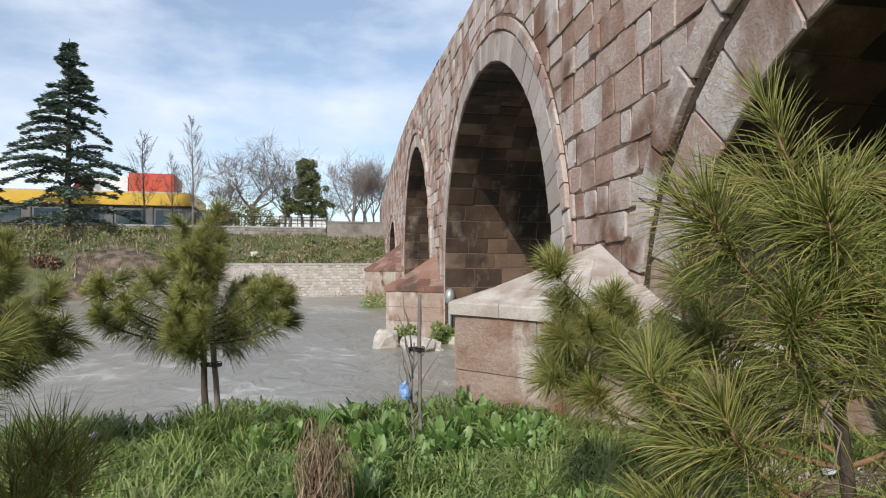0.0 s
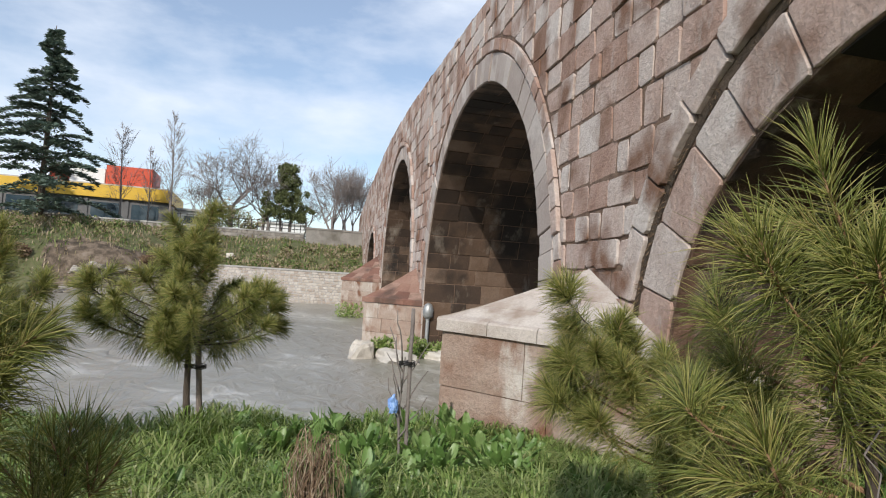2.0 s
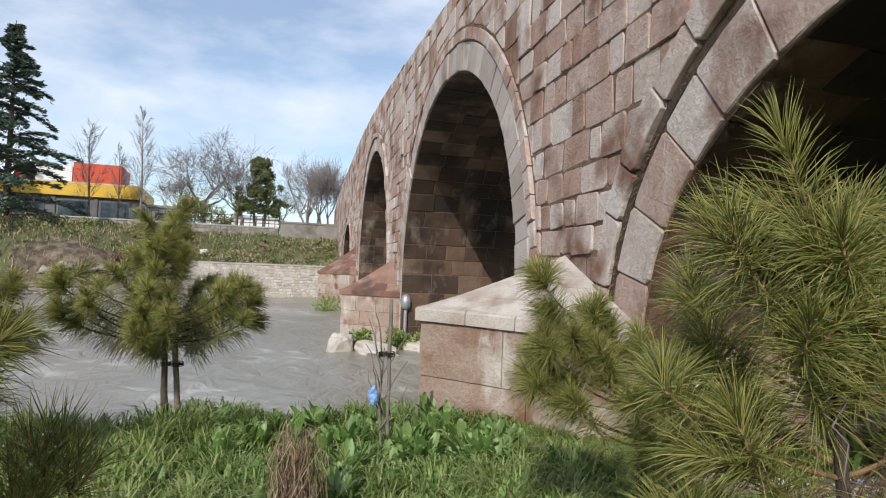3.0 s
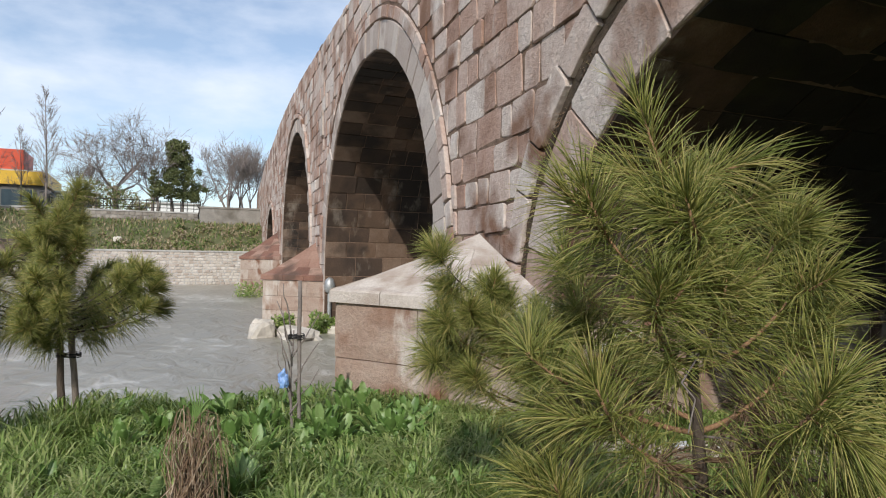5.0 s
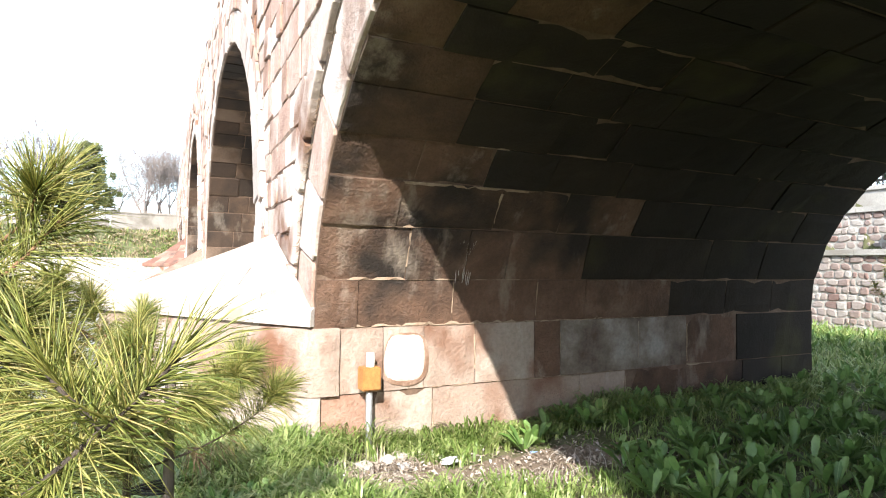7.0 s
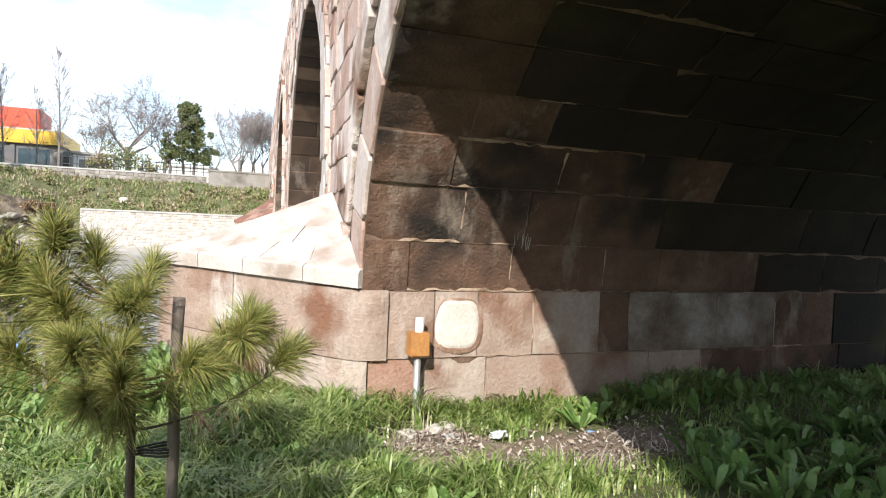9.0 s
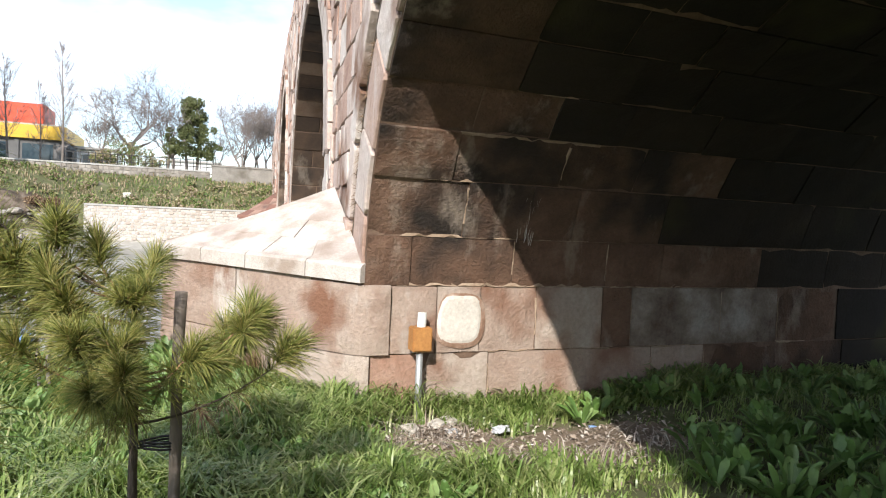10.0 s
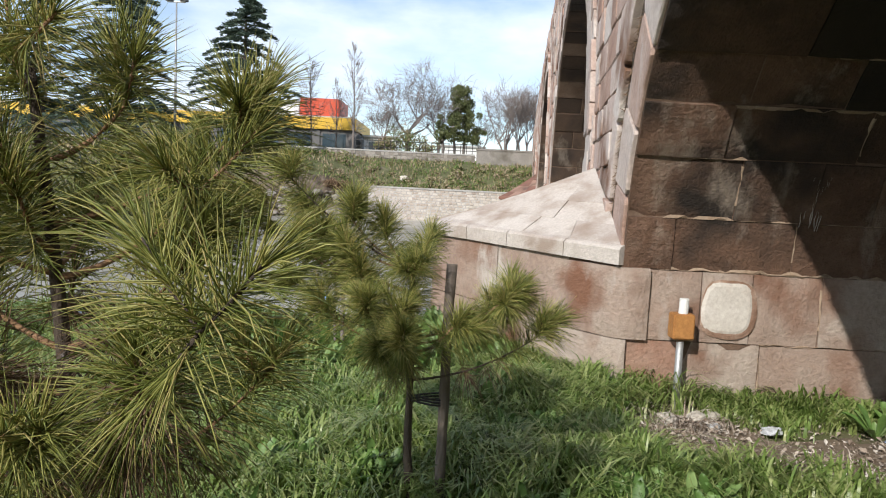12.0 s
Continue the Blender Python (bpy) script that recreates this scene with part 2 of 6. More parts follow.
M_yellow = material("yellow_cladding", [(0.2, (0.60, 0.36, 0.03)), (0.8, (0.70, 0.45, 0.05))], 1.5, rough=0.5, bump=0.05)
M_redpaint = material("red_cladding", [(0.2, (0.48, 0.055, 0.02)), (0.8, (0.58, 0.085, 0.035))], 1.5, rough=0.5, bump=0.05)
M_greywall = material("grey_wall_panels", [(0.2, (0.10, 0.10, 0.105)), (0.8, (0.16, 0.155, 0.15))], 1.0, rough=0.7, bump=0.1)
M_metal = material("galvanised_steel", [(0.2, (0.32, 0.33, 0.33)), (0.8, (0.45, 0.46, 0.46))], 20, rough=0.5, metal=0.6, bump=0.1)
M_black = material("black_iron", [(0.2, (0.02, 0.02, 0.022)), (0.8, (0.045, 0.043, 0.04))], 10, rough=0.5, metal=0.4, bump=0.1)
M_rust = material("rusty_box_paint", [(0.2, (0.30, 0.13, 0.04)), (0.7, (0.42, 0.20, 0.06))], 14, rough=0.6, bump=0.2, bump_scale=60)
M_blue = material("blue_plastic_film", [(0.2, (0.08, 0.20, 0.50)), (0.6, (0.22, 0.36, 0.66)), (0.95, (0.6, 0.68, 0.8))], 25, rough=0.4, bump=0.2)
M_plastic = material("white_plastic_litter", [(0.2, (0.32, 0.33, 0.35)), (0.9, (0.62, 0.64, 0.67))], 25, rough=0.4, bump=0.2)
M_boulder = material("pale_boulders", [(0.2, (0.42, 0.38, 0.33)), (0.8, (0.62, 0.58, 0.52))], 2, bump=0.6, bump_scale=9, vary="object")
M_glass = material("dark_window_glass", [(0.2, (0.03, 0.045, 0.06)), (0.8, (0.05, 0.08, 0.10))], 2, rough=0.08, bump=0)
M_water = bpy.data.materials.new("muddy_river_water")
M_water.use_nodes = True
n_, l_ = M_water.node_tree.nodes, M_water.node_tree.links
b_ = n_["Principled BSDF"]
g_ = n_.new("ShaderNodeNewGeometry")
mp_ = n_.new("ShaderNodeMapping")
mp_.inputs["Scale"].default_value = (0.95, 0.5, 1.0)
l_.new(g_.outputs["Position"], mp_.inputs["Vector"])
n1_ = n_.new("ShaderNodeTexNoise")
n1_.inputs["Scale"].default_value, n1_.inputs["Detail"].default_value = 2.3, 9.0
n1_.inputs["Distortion"].default_value = 0.8
l_.new(mp_.outputs["Vector"], n1_.inputs["Vector"])
n2_ = n_.new("ShaderNodeTexNoise")
n2_.inputs["Scale"].default_value, n2_.inputs["Detail"].default_value = 0.35, 4.0
l_.new(mp_.outputs["Vector"], n2_.inputs["Vector"])
r_ = n_.new("ShaderNodeValToRGB")
r_.color_ramp.elements[0].position, r_.color_ramp.elements[0].color = 0.35, (0.25, 0.23, 0.19, 1)
r_.color_ramp.elements[1].position, r_.color_ramp.elements[1].color = 0.7, (0.36, 0.34, 0.295, 1)
l_.new(n2_.outputs["Fac"], r_.inputs["Fac"])
# foam on the steepest ripples
add_ = n_.new("ShaderNodeMath")
add_.operation = "MULTIPLY"
l_.new(n1_.outputs["Fac"], add_.inputs[0])
l_.new(n2_.outputs["Fac"], add_.inputs[1])
fr_ = n_.new("ShaderNodeValToRGB")
fr_.color_ramp.elements[0].position, fr_.color_ramp.elements[0].color = 0.285, (0, 0, 0, 1)
fr_.color_ramp.elements[1].position, fr_.color_ramp.elements[1].color = 0.37, (0.85, 0.85, 0.85, 1)
l_.new(add_.outputs[0], fr_.inputs["Fac"])
fm_ = n_.new("ShaderNodeMix")
fm_.data_type = "RGBA"
fm_.inputs[7].default_value = (0.52, 0.50, 0.46, 1)
l_.new(fr_.outputs["Color"], fm_.inputs[0])
l_.new(r_.outputs["Color"], fm_.inputs[6])
l_.new(fm_.outputs[2], b_.inputs["Base Color"])
b_.inputs["Roughness"].default_value = 0.3
bu_ = n_.new("ShaderNodeBump")
bu_.inputs["Strength"].default_value, bu_.inputs["Distance"].default_value = 0.9, 0.11
l_.new(n1_.outputs["Fac"], bu_.inputs["Height"])
l_.new(bu_.outputs["Normal"], b_.inputs["Normal"])


# ---- mesh helpers ----
def mesh(name, verts, faces, mat, parent=None, label="", smooth=False):
    me = bpy.data.meshes.new(name)
    me.from_pydata([tuple(v) for v in verts], [], faces)
    me.materials.append(mat)
    if smooth:
        me.polygons.foreach_set("use_smooth", [True] * len(me.polygons))
    me.update()
    ob = new(name, me)
    if parent:
        ob.parent = parent
    if label:
        tagged(ob, label)
    return ob


def part(name, bm, mat, parent, label=""):
    bmesh.ops.recalc_face_normals(bm, faces=bm.faces)
    me = bpy.data.meshes.new(name)
    bm.to_mesh(me)
    bm.free()
    me.materials.append(mat)
    ob = new(name, me)
    ob.parent = parent
    if label:
        tagged(ob, label)
    return ob


def thing(name, label, category, group="", kind="", at=(0, 0, 0)):
    ob = new(name)
    ob.location = at
    return tagged(ob, label, category, group, kind)


def box(bm, lo, hi, bevel=0.0, turn=None):
    c = [(a + b) / 2 for a, b in zip(lo, hi)]
    m = Matrix.Translation(c) @ Matrix.Diagonal([b - a for a, b in zip(lo, hi)] + [1])
    if turn is not None:
        m = turn @ m
    g = bmesh.ops.create_cube(bm, size=1, matrix=m)
    if bevel:
        ed = {e for v in g["verts"] for e in v.link_edges}
        bmesh.ops.bevel(bm, geom=list(ed), offset=bevel, segments=2, affect="EDGES")


def tube(points, radii, sides=8):
    """Vertices and faces of a tapered tube along points."""
    vs, fs = [], []
    pts = [Vector(p) for p in points]
    for i, p in enumerate(pts):
        d = (pts[min(i + 1, len(pts) - 1)] - pts[max(i - 1, 0)]).normalized()
        a = d.orthogonal().normalized()
        b = d.cross(a)
        for k in range(sides):
            w = 2 * math.pi * k / sides
            vs.append(p + (a * math.cos(w) + b * math.sin(w)) * radii[i])
    for i in range(len(pts) - 1):
        for k in range(sides):
            k2 = (k + 1) % sides
            fs.append((i * sides + k, i * sides + k2, (i + 1) * sides + k2, (i + 1) * sides + k))
    fs.append(tuple(range(sides))[::-1])
    fs.append(tuple(range((len(pts) - 1) * sides, len(pts) * sides)))
    return vs, fs


class Bag:
    """Gathers many small meshes into one."""
    def __init__(self):
        self.v, self.f = [], []

    def add(self, vs, fs):
        k = len(self.v)
        self.v += [tuple(v) for v in vs]
        self.f += [tuple(i + k for i in f) for f in fs]


# ---- the bridge's plan ----
CX, CY = 3.12, 4.68                       # the near pier's corner
UX, UY = math.sin(radians(6)), math.cos(radians(6))
WIDE = 6.3
BASE = -1.6
ARCHES = [(-3.0, 3.0, 1.05, 2.2), (8.25, 4.97, 1.3, 4.2), (21.9, 5.2, 1.5, 4.85), (36.05, 3.25, 1.9, 2.4)]   # centre, half span, springing, rise
TOPS = [(-24, 3.2), (-9, 5.2), (0, 6.35), (8, 7.2), (19, 8.05), (27, 8.3), (31, 8.19), (43, 7.6), (54, 6.6)]


def bp(u, v, z):
    return Vector((CX + u * UX + v, CY + u * UY, z))


def top(u):
    xs = [a for a, _ in TOPS]
    return float(np.interp(u, xs, [b for _, b in TOPS]))


def intrados(k, w):
    """The point of arch k at the angle w, 0 at its far springing, pi at its near one."""
    c, a, z, r = ARCHES[k]
    return c + a * math.cos(w), z + r * math.sin(w)


# ---- ground, water ----
def smooth(a, b, x):
    t = min(max((x - a) / (b - a), 0), 1)
    return t * t * (3 - 2 * t)


def near_bank(x):
    """The y at which the near bank breaks down to the water."""
    return 6.55 + 2.2 * smooth(1.6, 3.6, x) + 0.15 * math.sin(x * 1.3) + 0.1 * math.sin(x * 3.1 + 1)


def terrace(x, y):
    """How far east of the garden wall's face a place lies."""
    return x - 15.7 - 0.12 * (y - 4)


def height(x, y):
    bump = 0.05 * noise.noise((x * 0.9, y * 0.9, 3)) + 0.03 * noise.noise((x * 2.7, y * 2.7, 9))
    z = 0.14 + bump
    # a bare hollow at the pier's foot
    z -= 0.16 * math.exp(-(((x - 3.9) / 1.1) ** 2 + ((y - 4.0) / 0.8) ** 2))
    z += 0.08 * smooth(9, 13, x)
    d = terrace(x, y)
    if d > 0.2 and y < 12:
        z = 1.8 if d < 1.45 else (2.92 if d < 2.45 else 3.5 + 0.03 * min(max(d - 3, 0), 60))
    e = near_bank(x) if d < 0.2 or y > 11.9 else 11.9
    z = z + (-1.5 - z) * smooth(e - 0.25, e + 0.9, y)
    if y > 40:
        f = 44.25 - 2.95 * smooth(-4, -9, x)
        far = 1.62 + 2.4 * smooth(f + 0.6, f + 9, y) + 0.12 * noise.noise((x * 0.4, y * 0.4, 1))
        rise = smooth(f, f + 0.2, y) if x > -4 else smooth(f - 0.5, f + 3.4, y)
        z = -1.5 + (far + 1.5) * rise
        if y > f + 9:
            z += 0.004 * min(y - f - 9, 200)
    return z


def axis(stops):
    out = []
    for a, b, n in stops:
        out += list(np.linspace(a, b, n, endpoint=False))
    return out + [stops[-1][1]]


gx = axis([(-1500, -60, 10), (-60, -12, 40), (-12, -3, 40), (-3, 10, 100), (10, 15.5, 24), (15.5, 21, 40), (21, 60, 20), (60, 1500, 10)])
gy = axis([(-300, -12, 10), (-12, -1, 12), (-1, 10, 96), (10, 40, 20), (40, 56, 64), (56, 120, 20), (120, 1500, 12)])
gv = [(x, y, height(x, y)) for y in gy for x in gx]
nx = len(gx)
gf = [(j * nx + i, j * nx + i + 1, (j + 1) * nx + i + 1, (j + 1) * nx + i) for j in range(len(gy) - 1) for i in range(nx - 1)]
ground = tagged(mesh("ground", gv, gf, M_soil, smooth=True), "earth river bank with turf and bare soil patches", "ground", kind="structure")
wx = axis([(-900, -30, 8), (-30, 30, 120), (30, 900, 8)])
wy = axis([(5.9, 45.0, 110)])
wv = [(x, y, -0.45 + 0.035 * noise.noise((x * 0.5, y * 0.9, 5)) + 0.02 * noise.noise((x * 1.1, y * 2.0, 7))) for y in wy for x in wx]
nw = len(wx)
wf = [(j * nw + i, j * nw + i + 1, (j + 1) * nw + i + 1, (j + 1) * nw + i) for j in range(len(wy) - 1) for i in range(nw - 1)]
water = tagged(mesh("water", wv, wf, M_water, smooth=True), "muddy grey-brown river water with ripples and foam", "river", kind="structure")

# ---- the stone bridge ----
bridge = thing("stone_bridge", "old humped stone arch bridge of pink and grey andesite", "bridge", at=(CX, CY, 0))


def loc(p):
    return Vector(p) - Vector((CX, CY, 0))


ARC_N = 40
body = Bag()
segs = []
edges = [-24.0]
for c, a, z, r in ARCHES:
    edges += [c - a, c + a]
edges.append(54.0)
for i in range(len(edges) - 1):
    a, b = edges[i], edges[i + 1]
    if i % 2 == 0:
        n = max(2, int((b - a) / 0.8))
        us = np.linspace(a, b, n + 1)
        segs += [(u0, u1, BASE, BASE) for u0, u1 in zip(us[:-1], us[1:])]
    else:
        ps = [intrados(i // 2, math.pi - math.pi * k / ARC_N) for k in range(ARC_N + 1)]
        segs += [(p[0], q[0], p[1], q[1]) for p, q in zip(ps[:-1], ps[1:])]
for u0, u1, z0, z1 in segs:
    q = [bp(u0, 0, z0), bp(u1, 0, z1), bp(u1, 0, top(u1)), bp(u0, 0, top(u0)), bp(u0, WIDE, z0), bp(u1, WIDE, z1), bp(u1, WIDE, top(u1)), bp(u0, WIDE, top(u0))]
    fs = [(0, 1, 2, 3), (5, 4, 7, 6), (3, 2, 6, 7)]
    if z0 > BASE or z1 > BASE:
        fs.append((4, 5, 1, 0))
    body.add([loc(p) for p in q], fs)
for c, a, z, r in ARCHES:
    for u in (c - a, c + a):
        body.add([loc(p) for p in (bp(u, 0, BASE), bp(u, WIDE, BASE), bp(u, WIDE, z), bp(u, 0, z))], [(0, 1, 2, 3)])
for u in (-24.0, 54.0):
    body.add([loc(p) for p in (bp(u, 0, BASE), bp(u, WIDE, BASE), bp(u, WIDE, top(u)), bp(u, 0, top(u)))], [(0, 1, 2, 3)])
bm = bmesh.new()
bvs = [bm.verts.new(v) for v in body.v]
for f in body.f:
    bm.faces.new([bvs[i] for i in f])
bmesh.ops.remove_doubles(bm, verts=bm.verts, dist=0.0005)
wall = part("spandrel_wall", bm, M_mortar, bridge, "mortar core of the bridge wall")


def clip(poly, nx_, ny_, d):
    """The part of a 2D polygon where nx*x + ny*y >= d."""
    out = []
    for i in range(len(poly)):
        p, q = poly[i], poly[(i + 1) % len(poly)]
        sp, sq = p[0] * nx_ + p[1] * ny_ - d, q[0] * nx_ + q[1] * ny_ - d
        if sp >= 0:
            out.append(p)
        if (sp < 0) != (sq < 0):
            t = sp / (sp - sq)
            out.append((p[0] + (q[0] - p[0]) * t, p[1] + (q[1] - p[1]) * t))
    return out


def area(poly):
    return 0.5 * sum(poly[i][0] * poly[(i + 1) % len(poly)][1] - poly[(i + 1) % len(poly)][0] * poly[i][1] for i in range(len(poly)))


def stone(poly, place, proud, gap=0.012, inset=0.014, back=0.03):
    """A stone block with chamfered edges; place(a, b, d) gives the point d metres out of the face."""
    ca = sum(p[0] for p in poly) / len(poly)
    cb = sum(p[1] for p in poly) / len(poly)

    def shrink(g):
        out = []
        for a, b in poly:
            r = math.hypot(a - ca, b - cb) or 1
            out.append((a + (ca - a) / r * g * 1.3, b + (cb - b) / r * g * 1.3))
        return out
    o, i = shrink(gap), shrink(gap + inset)
    n = len(poly)
    vs = [place(a, b, -back) for a, b in o] + [place(a, b, proud - inset * random.uniform(0.3, 1.5)) for a, b in o]
    vs += [place(a, b, proud + random.uniform(-0.003, 0.003)) for a, b in i] + [place(ca, cb, proud + random.uniform(0, 0.005))]
    fs = []
    for k in range(n):
        k2 = (k + 1) % n
        fs += [(k, k2, n + k2, n + k), (n + k, n + k2, 2 * n + k2, 2 * n + k), (2 * n + k, 2 * n + k2, 3 * n)]
    return vs, fs


def worn(poly):
    """The polygon with its corners knocked off, as on weathered blocks."""
    out = []
    for k in range(len(poly)):
        p, q, r = poly[k - 1], poly[k], poly[(k + 1) % len(poly)]
        lp, lr = math.hypot(p[0] - q[0], p[1] - q[1]), math.hypot(r[0] - q[0], r[1] - q[1])
        fp, fr_ = random.uniform(0.015, 0.05) / max(lp, 0.12), random.uniform(0.015, 0.05) / max(lr, 0.12)
        out += [(q[0] + (p[0] - q[0]) * fp, q[1] + (p[1] - q[1]) * fp), (q[0] + (r[0] - q[0]) * fr_, q[1] + (r[1] - q[1]) * fr_)]
    return out


def rough(corners, place, proud, gap, inset, nx_=5, ny_=4, back=0.03, amp=0.012):
    """A hewn block: its face a grid with hollows and bumps, its edges worn unevenly. corners: four (a, b); gap: (a, b)."""
    sd = random.uniform(0, 99)
    (a0, b0), (a1, b1), (a2, b2_), (a3, b3) = corners
    vs, rim = [], []
    for j in range(ny_ + 1):
        for i in range(nx_ + 1):
            s, t = i / nx_, j / ny_
            a = (a0 * (1 - s) + a1 * s) * (1 - t) + (a3 * (1 - s) + a2 * s) * t
            b = (b0 * (1 - s) + b1 * s) * (1 - t) + (b3 * (1 - s) + b2_ * s) * t
            edge = i in (0, nx_) or j in (0, ny_)
            wob = abs(noise.noise((s * 3.3 + sd, t * 3.1, 0.5)))
            k = 0.5 + 0.9 * wob
            if i == 0:
                a += gap[0] * k
            if i == nx_:
                a -= gap[0] * k
            if j == 0:
                b += gap[1] * k
            if j == ny_:
                b -= gap[1] * k
            d = proud + amp * noise.noise((s * 2.4 + sd, t * 2.2, 3)) + 0.5 * amp * noise.noise((s * 6 + sd, t * 6, 8))
            if edge:
                d = min(d, proud) - inset * (0.4 + 0.7 * wob)
            vs.append(place(a, b, d))
            if edge:
                rim.append((i, j, a, b))
    fs = []
    w = nx_ + 1
    for j in range(ny_):
        for i in range(nx_):
            fs.append((j * w + i, j * w + i + 1, (j + 1) * w + i + 1, (j + 1) * w + i))
    loop = [(i, 0) for i in range(nx_)] + [(nx_, j) for j in range(ny_)] + [(i, ny_) for i in range(nx_, 0, -1)] + [(0, j) for j in range(ny_, 0, -1)]
    where = {(i, j): (a, b) for i, j, a, b in rim}
    n0 = len(vs)
    for q in loop:
        vs.append(place(*where[q], -back))
    m = len(loop)
    for k in range(m):
        k2 = (k + 1) % m
        p, q = loop[k], loop[k2]
        fs.append((n0 + k, n0 + k2, q[1] * w + q[0], p[1] * w + p[0]))
    return vs, fs


def extrados(k, off):
    c, a, z, r = ARCHES[k]
    return c, a + off, z, r + off


RINGS = [0.98, 0.80, 0.72, 0.5]
random.seed(4)
far_stones = Bag()
count = 0


def face(u, z, d):
    return loc(bp(u, -d, z))


z = -0.6
while z < 8.4:
    h = random.uniform(0.28, 0.43) if z < 5.5 else random.uniform(0.34, 0.5)
    u = -12 + random.uniform(0, 0.5)
    while u < 53:
        w = random.uniform(0.28, 0.66)
        if u > 20:
            w *= 1.5
        j = lambda: random.uniform(-0.028, 0.028)
        poly = [(u + j(), z + j() * 0.7), (u + w + j(), z + j() * 0.7), (u + w + j(), z + h + j() * 0.7), (u + j(), z + h + j() * 0.7)]
        mu, mz = u + w / 2, z + h / 2
        for k, off in enumerate(RINGS):
            c, a, zs, r = extrados(k, off)
            if mz < zs:
                if abs(mu - c) < a + 1 and mz < zs:
                    if mu > c:
                        poly = clip(poly, 1, 0, c + a) if poly else poly
                    else:
                        poly = clip(poly, -1, 0, -(c - a)) if poly else poly
                    if abs(mu - c) < a - 0.4:
                        poly = []
            elif abs(mu - c) < a + 0.8 and mz < zs + r + 0.6:
                du, dz = (mu - c) / a, (mz - zs) / r
                g = math.hypot(du, dz) or 0.01
                pu, pz = c + a * du / g, zs + r * dz / g
                nu, nz = (pu - c) / a ** 2, (pz - zs) / r ** 2
                ln = math.hypot(nu, nz)
                poly = clip(poly, nu / ln, nz / ln, (pu * nu + pz * nz) / ln) if poly else poly
        if poly:
            sl = (top(u + w) - top(u)) / w
            poly = clip(poly, sl, -1, sl * u - top(u))
        if len(poly) > 2 and abs(area(poly)) > 0.012:
            vs, fs = stone(worn(poly), face, random.choice((0.006, 0.012, 0.016, 0.022, 0.032)) + random.uniform(-0.005, 0.005), gap=random.uniform(0.006, 0.019), inset=random.uniform(0.004, 0.012))
            if -1.5 < mu < 9.5 and count < 290 and mz > 1.0:
                mesh("stone", vs, fs, M_stone, wall)
                count += 1
            else:
                far_stones.add(vs, fs)
        u += w
    z += h
tagged(mesh("masonry", far_stones.v, far_stones.f, M_stone_far, bridge, "coursed andesite facing blocks"), kind="stuff")


def ring(k, r0, r1, n, proud, mat, name, parent, single, gap=0.009):
    """Wedge stones round arch k between two offsets from its inner edge, down to the springing."""
    c, a, zs, r = ARCHES[k]
    bag = Bag()
    cuts = [0.0]
    while cuts[-1] < 1:
        cuts.append(cuts[-1] + random.uniform(0.8, 1.25) / n)
    cuts = [q / cuts[-1] for q in cuts]
    for w0, w1 in zip(cuts[:-1], cuts[1:]):
        steps = [w0 + (w1 - w0) * s / 2 for s in range(3)]
        inn = [(c + (a + r0) * math.cos(math.pi * s), zs + (r + r0) * math.sin(math.pi * s)) for s in steps]
        out = [(c + (a + r1) * math.cos(math.pi * s), zs + (r + r1) * math.sin(math.pi * s)) for s in steps]
        vs, fs = stone(worn(inn + out[::-1]) if single else inn + out[::-1], face, proud + random.uniform(-0.015, 0.02), gap=gap, back=0.05, inset=0.009)
        if single:
            mesh(name, vs, fs, mat, parent)
        else:
            bag.add(vs, fs)
    # the jambs below the springing
    z = zs
    while z > -0.5:
        h = random.uniform(0.35, 0.55)
        for s in (-1, 1):
            poly = [(c + s * (a + r0), z - h), (c + s * (a + r1), z - h), (c + s * (a + r1), z), (c + s * (a + r0), z)]
            vs, fs = stone(poly, face, proud + random.uniform(-0.01, 0.01), back=0.05)
            bag.add(vs, fs)
        z -= h
    return bag


ring1 = ring(0, 0.0, 0.56, 15, 0.035, M_stone, "voussoir", wall, True)
tagged(mesh("jamb_masonry", ring1.v, ring1.f, M_stone_far, bridge), kind="stuff")
hood1 = ring(0, 0.66, 0.97, 17, 0.06, M_stone, "hood_stone", wall, True)
tagged(mesh("hood_jamb_masonry", hood1.v, hood1.f, M_stone_far, bridge), kind="stuff")
ring2 = ring(1, 0.0, 0.52, 40, 0.03, M_grey, "voussoir", wall, False)
tagged(mesh("arch_ring", ring2.v, ring2.f, M_grey, bridge, "smooth grey wedge stones round the arch"), kind="stuff")
hood2 = ring(1, 0.54, 0.76, 44, 0.05, M_grey, "hood", wall, False)
tagged(mesh("hood_mould", hood2.v, hood2.f, M_stone_far, bridge, "projecting hood mould over the arch"), kind="stuff")
for k, a_, b_2 in ((2, 0.5, 0.7), (3, 0.34, 0.48)):
    g = ring(k, 0.0, a_, 34, 0.03, M_grey, "voussoir", wall, False)
    tagged(mesh("arch_ring", g.v, g.f, M_grey, bridge, "smooth grey wedge stones round the arch"), kind="stuff")
    g = ring(k, a_ + 0.03, b_2, 34, 0.08, M_grey, "hood", wall, False)
    tagged(mesh("hood_mould", g.v, g.f, M_stone_far, bridge, "projecting hood mould over the arch"), kind="stuff")
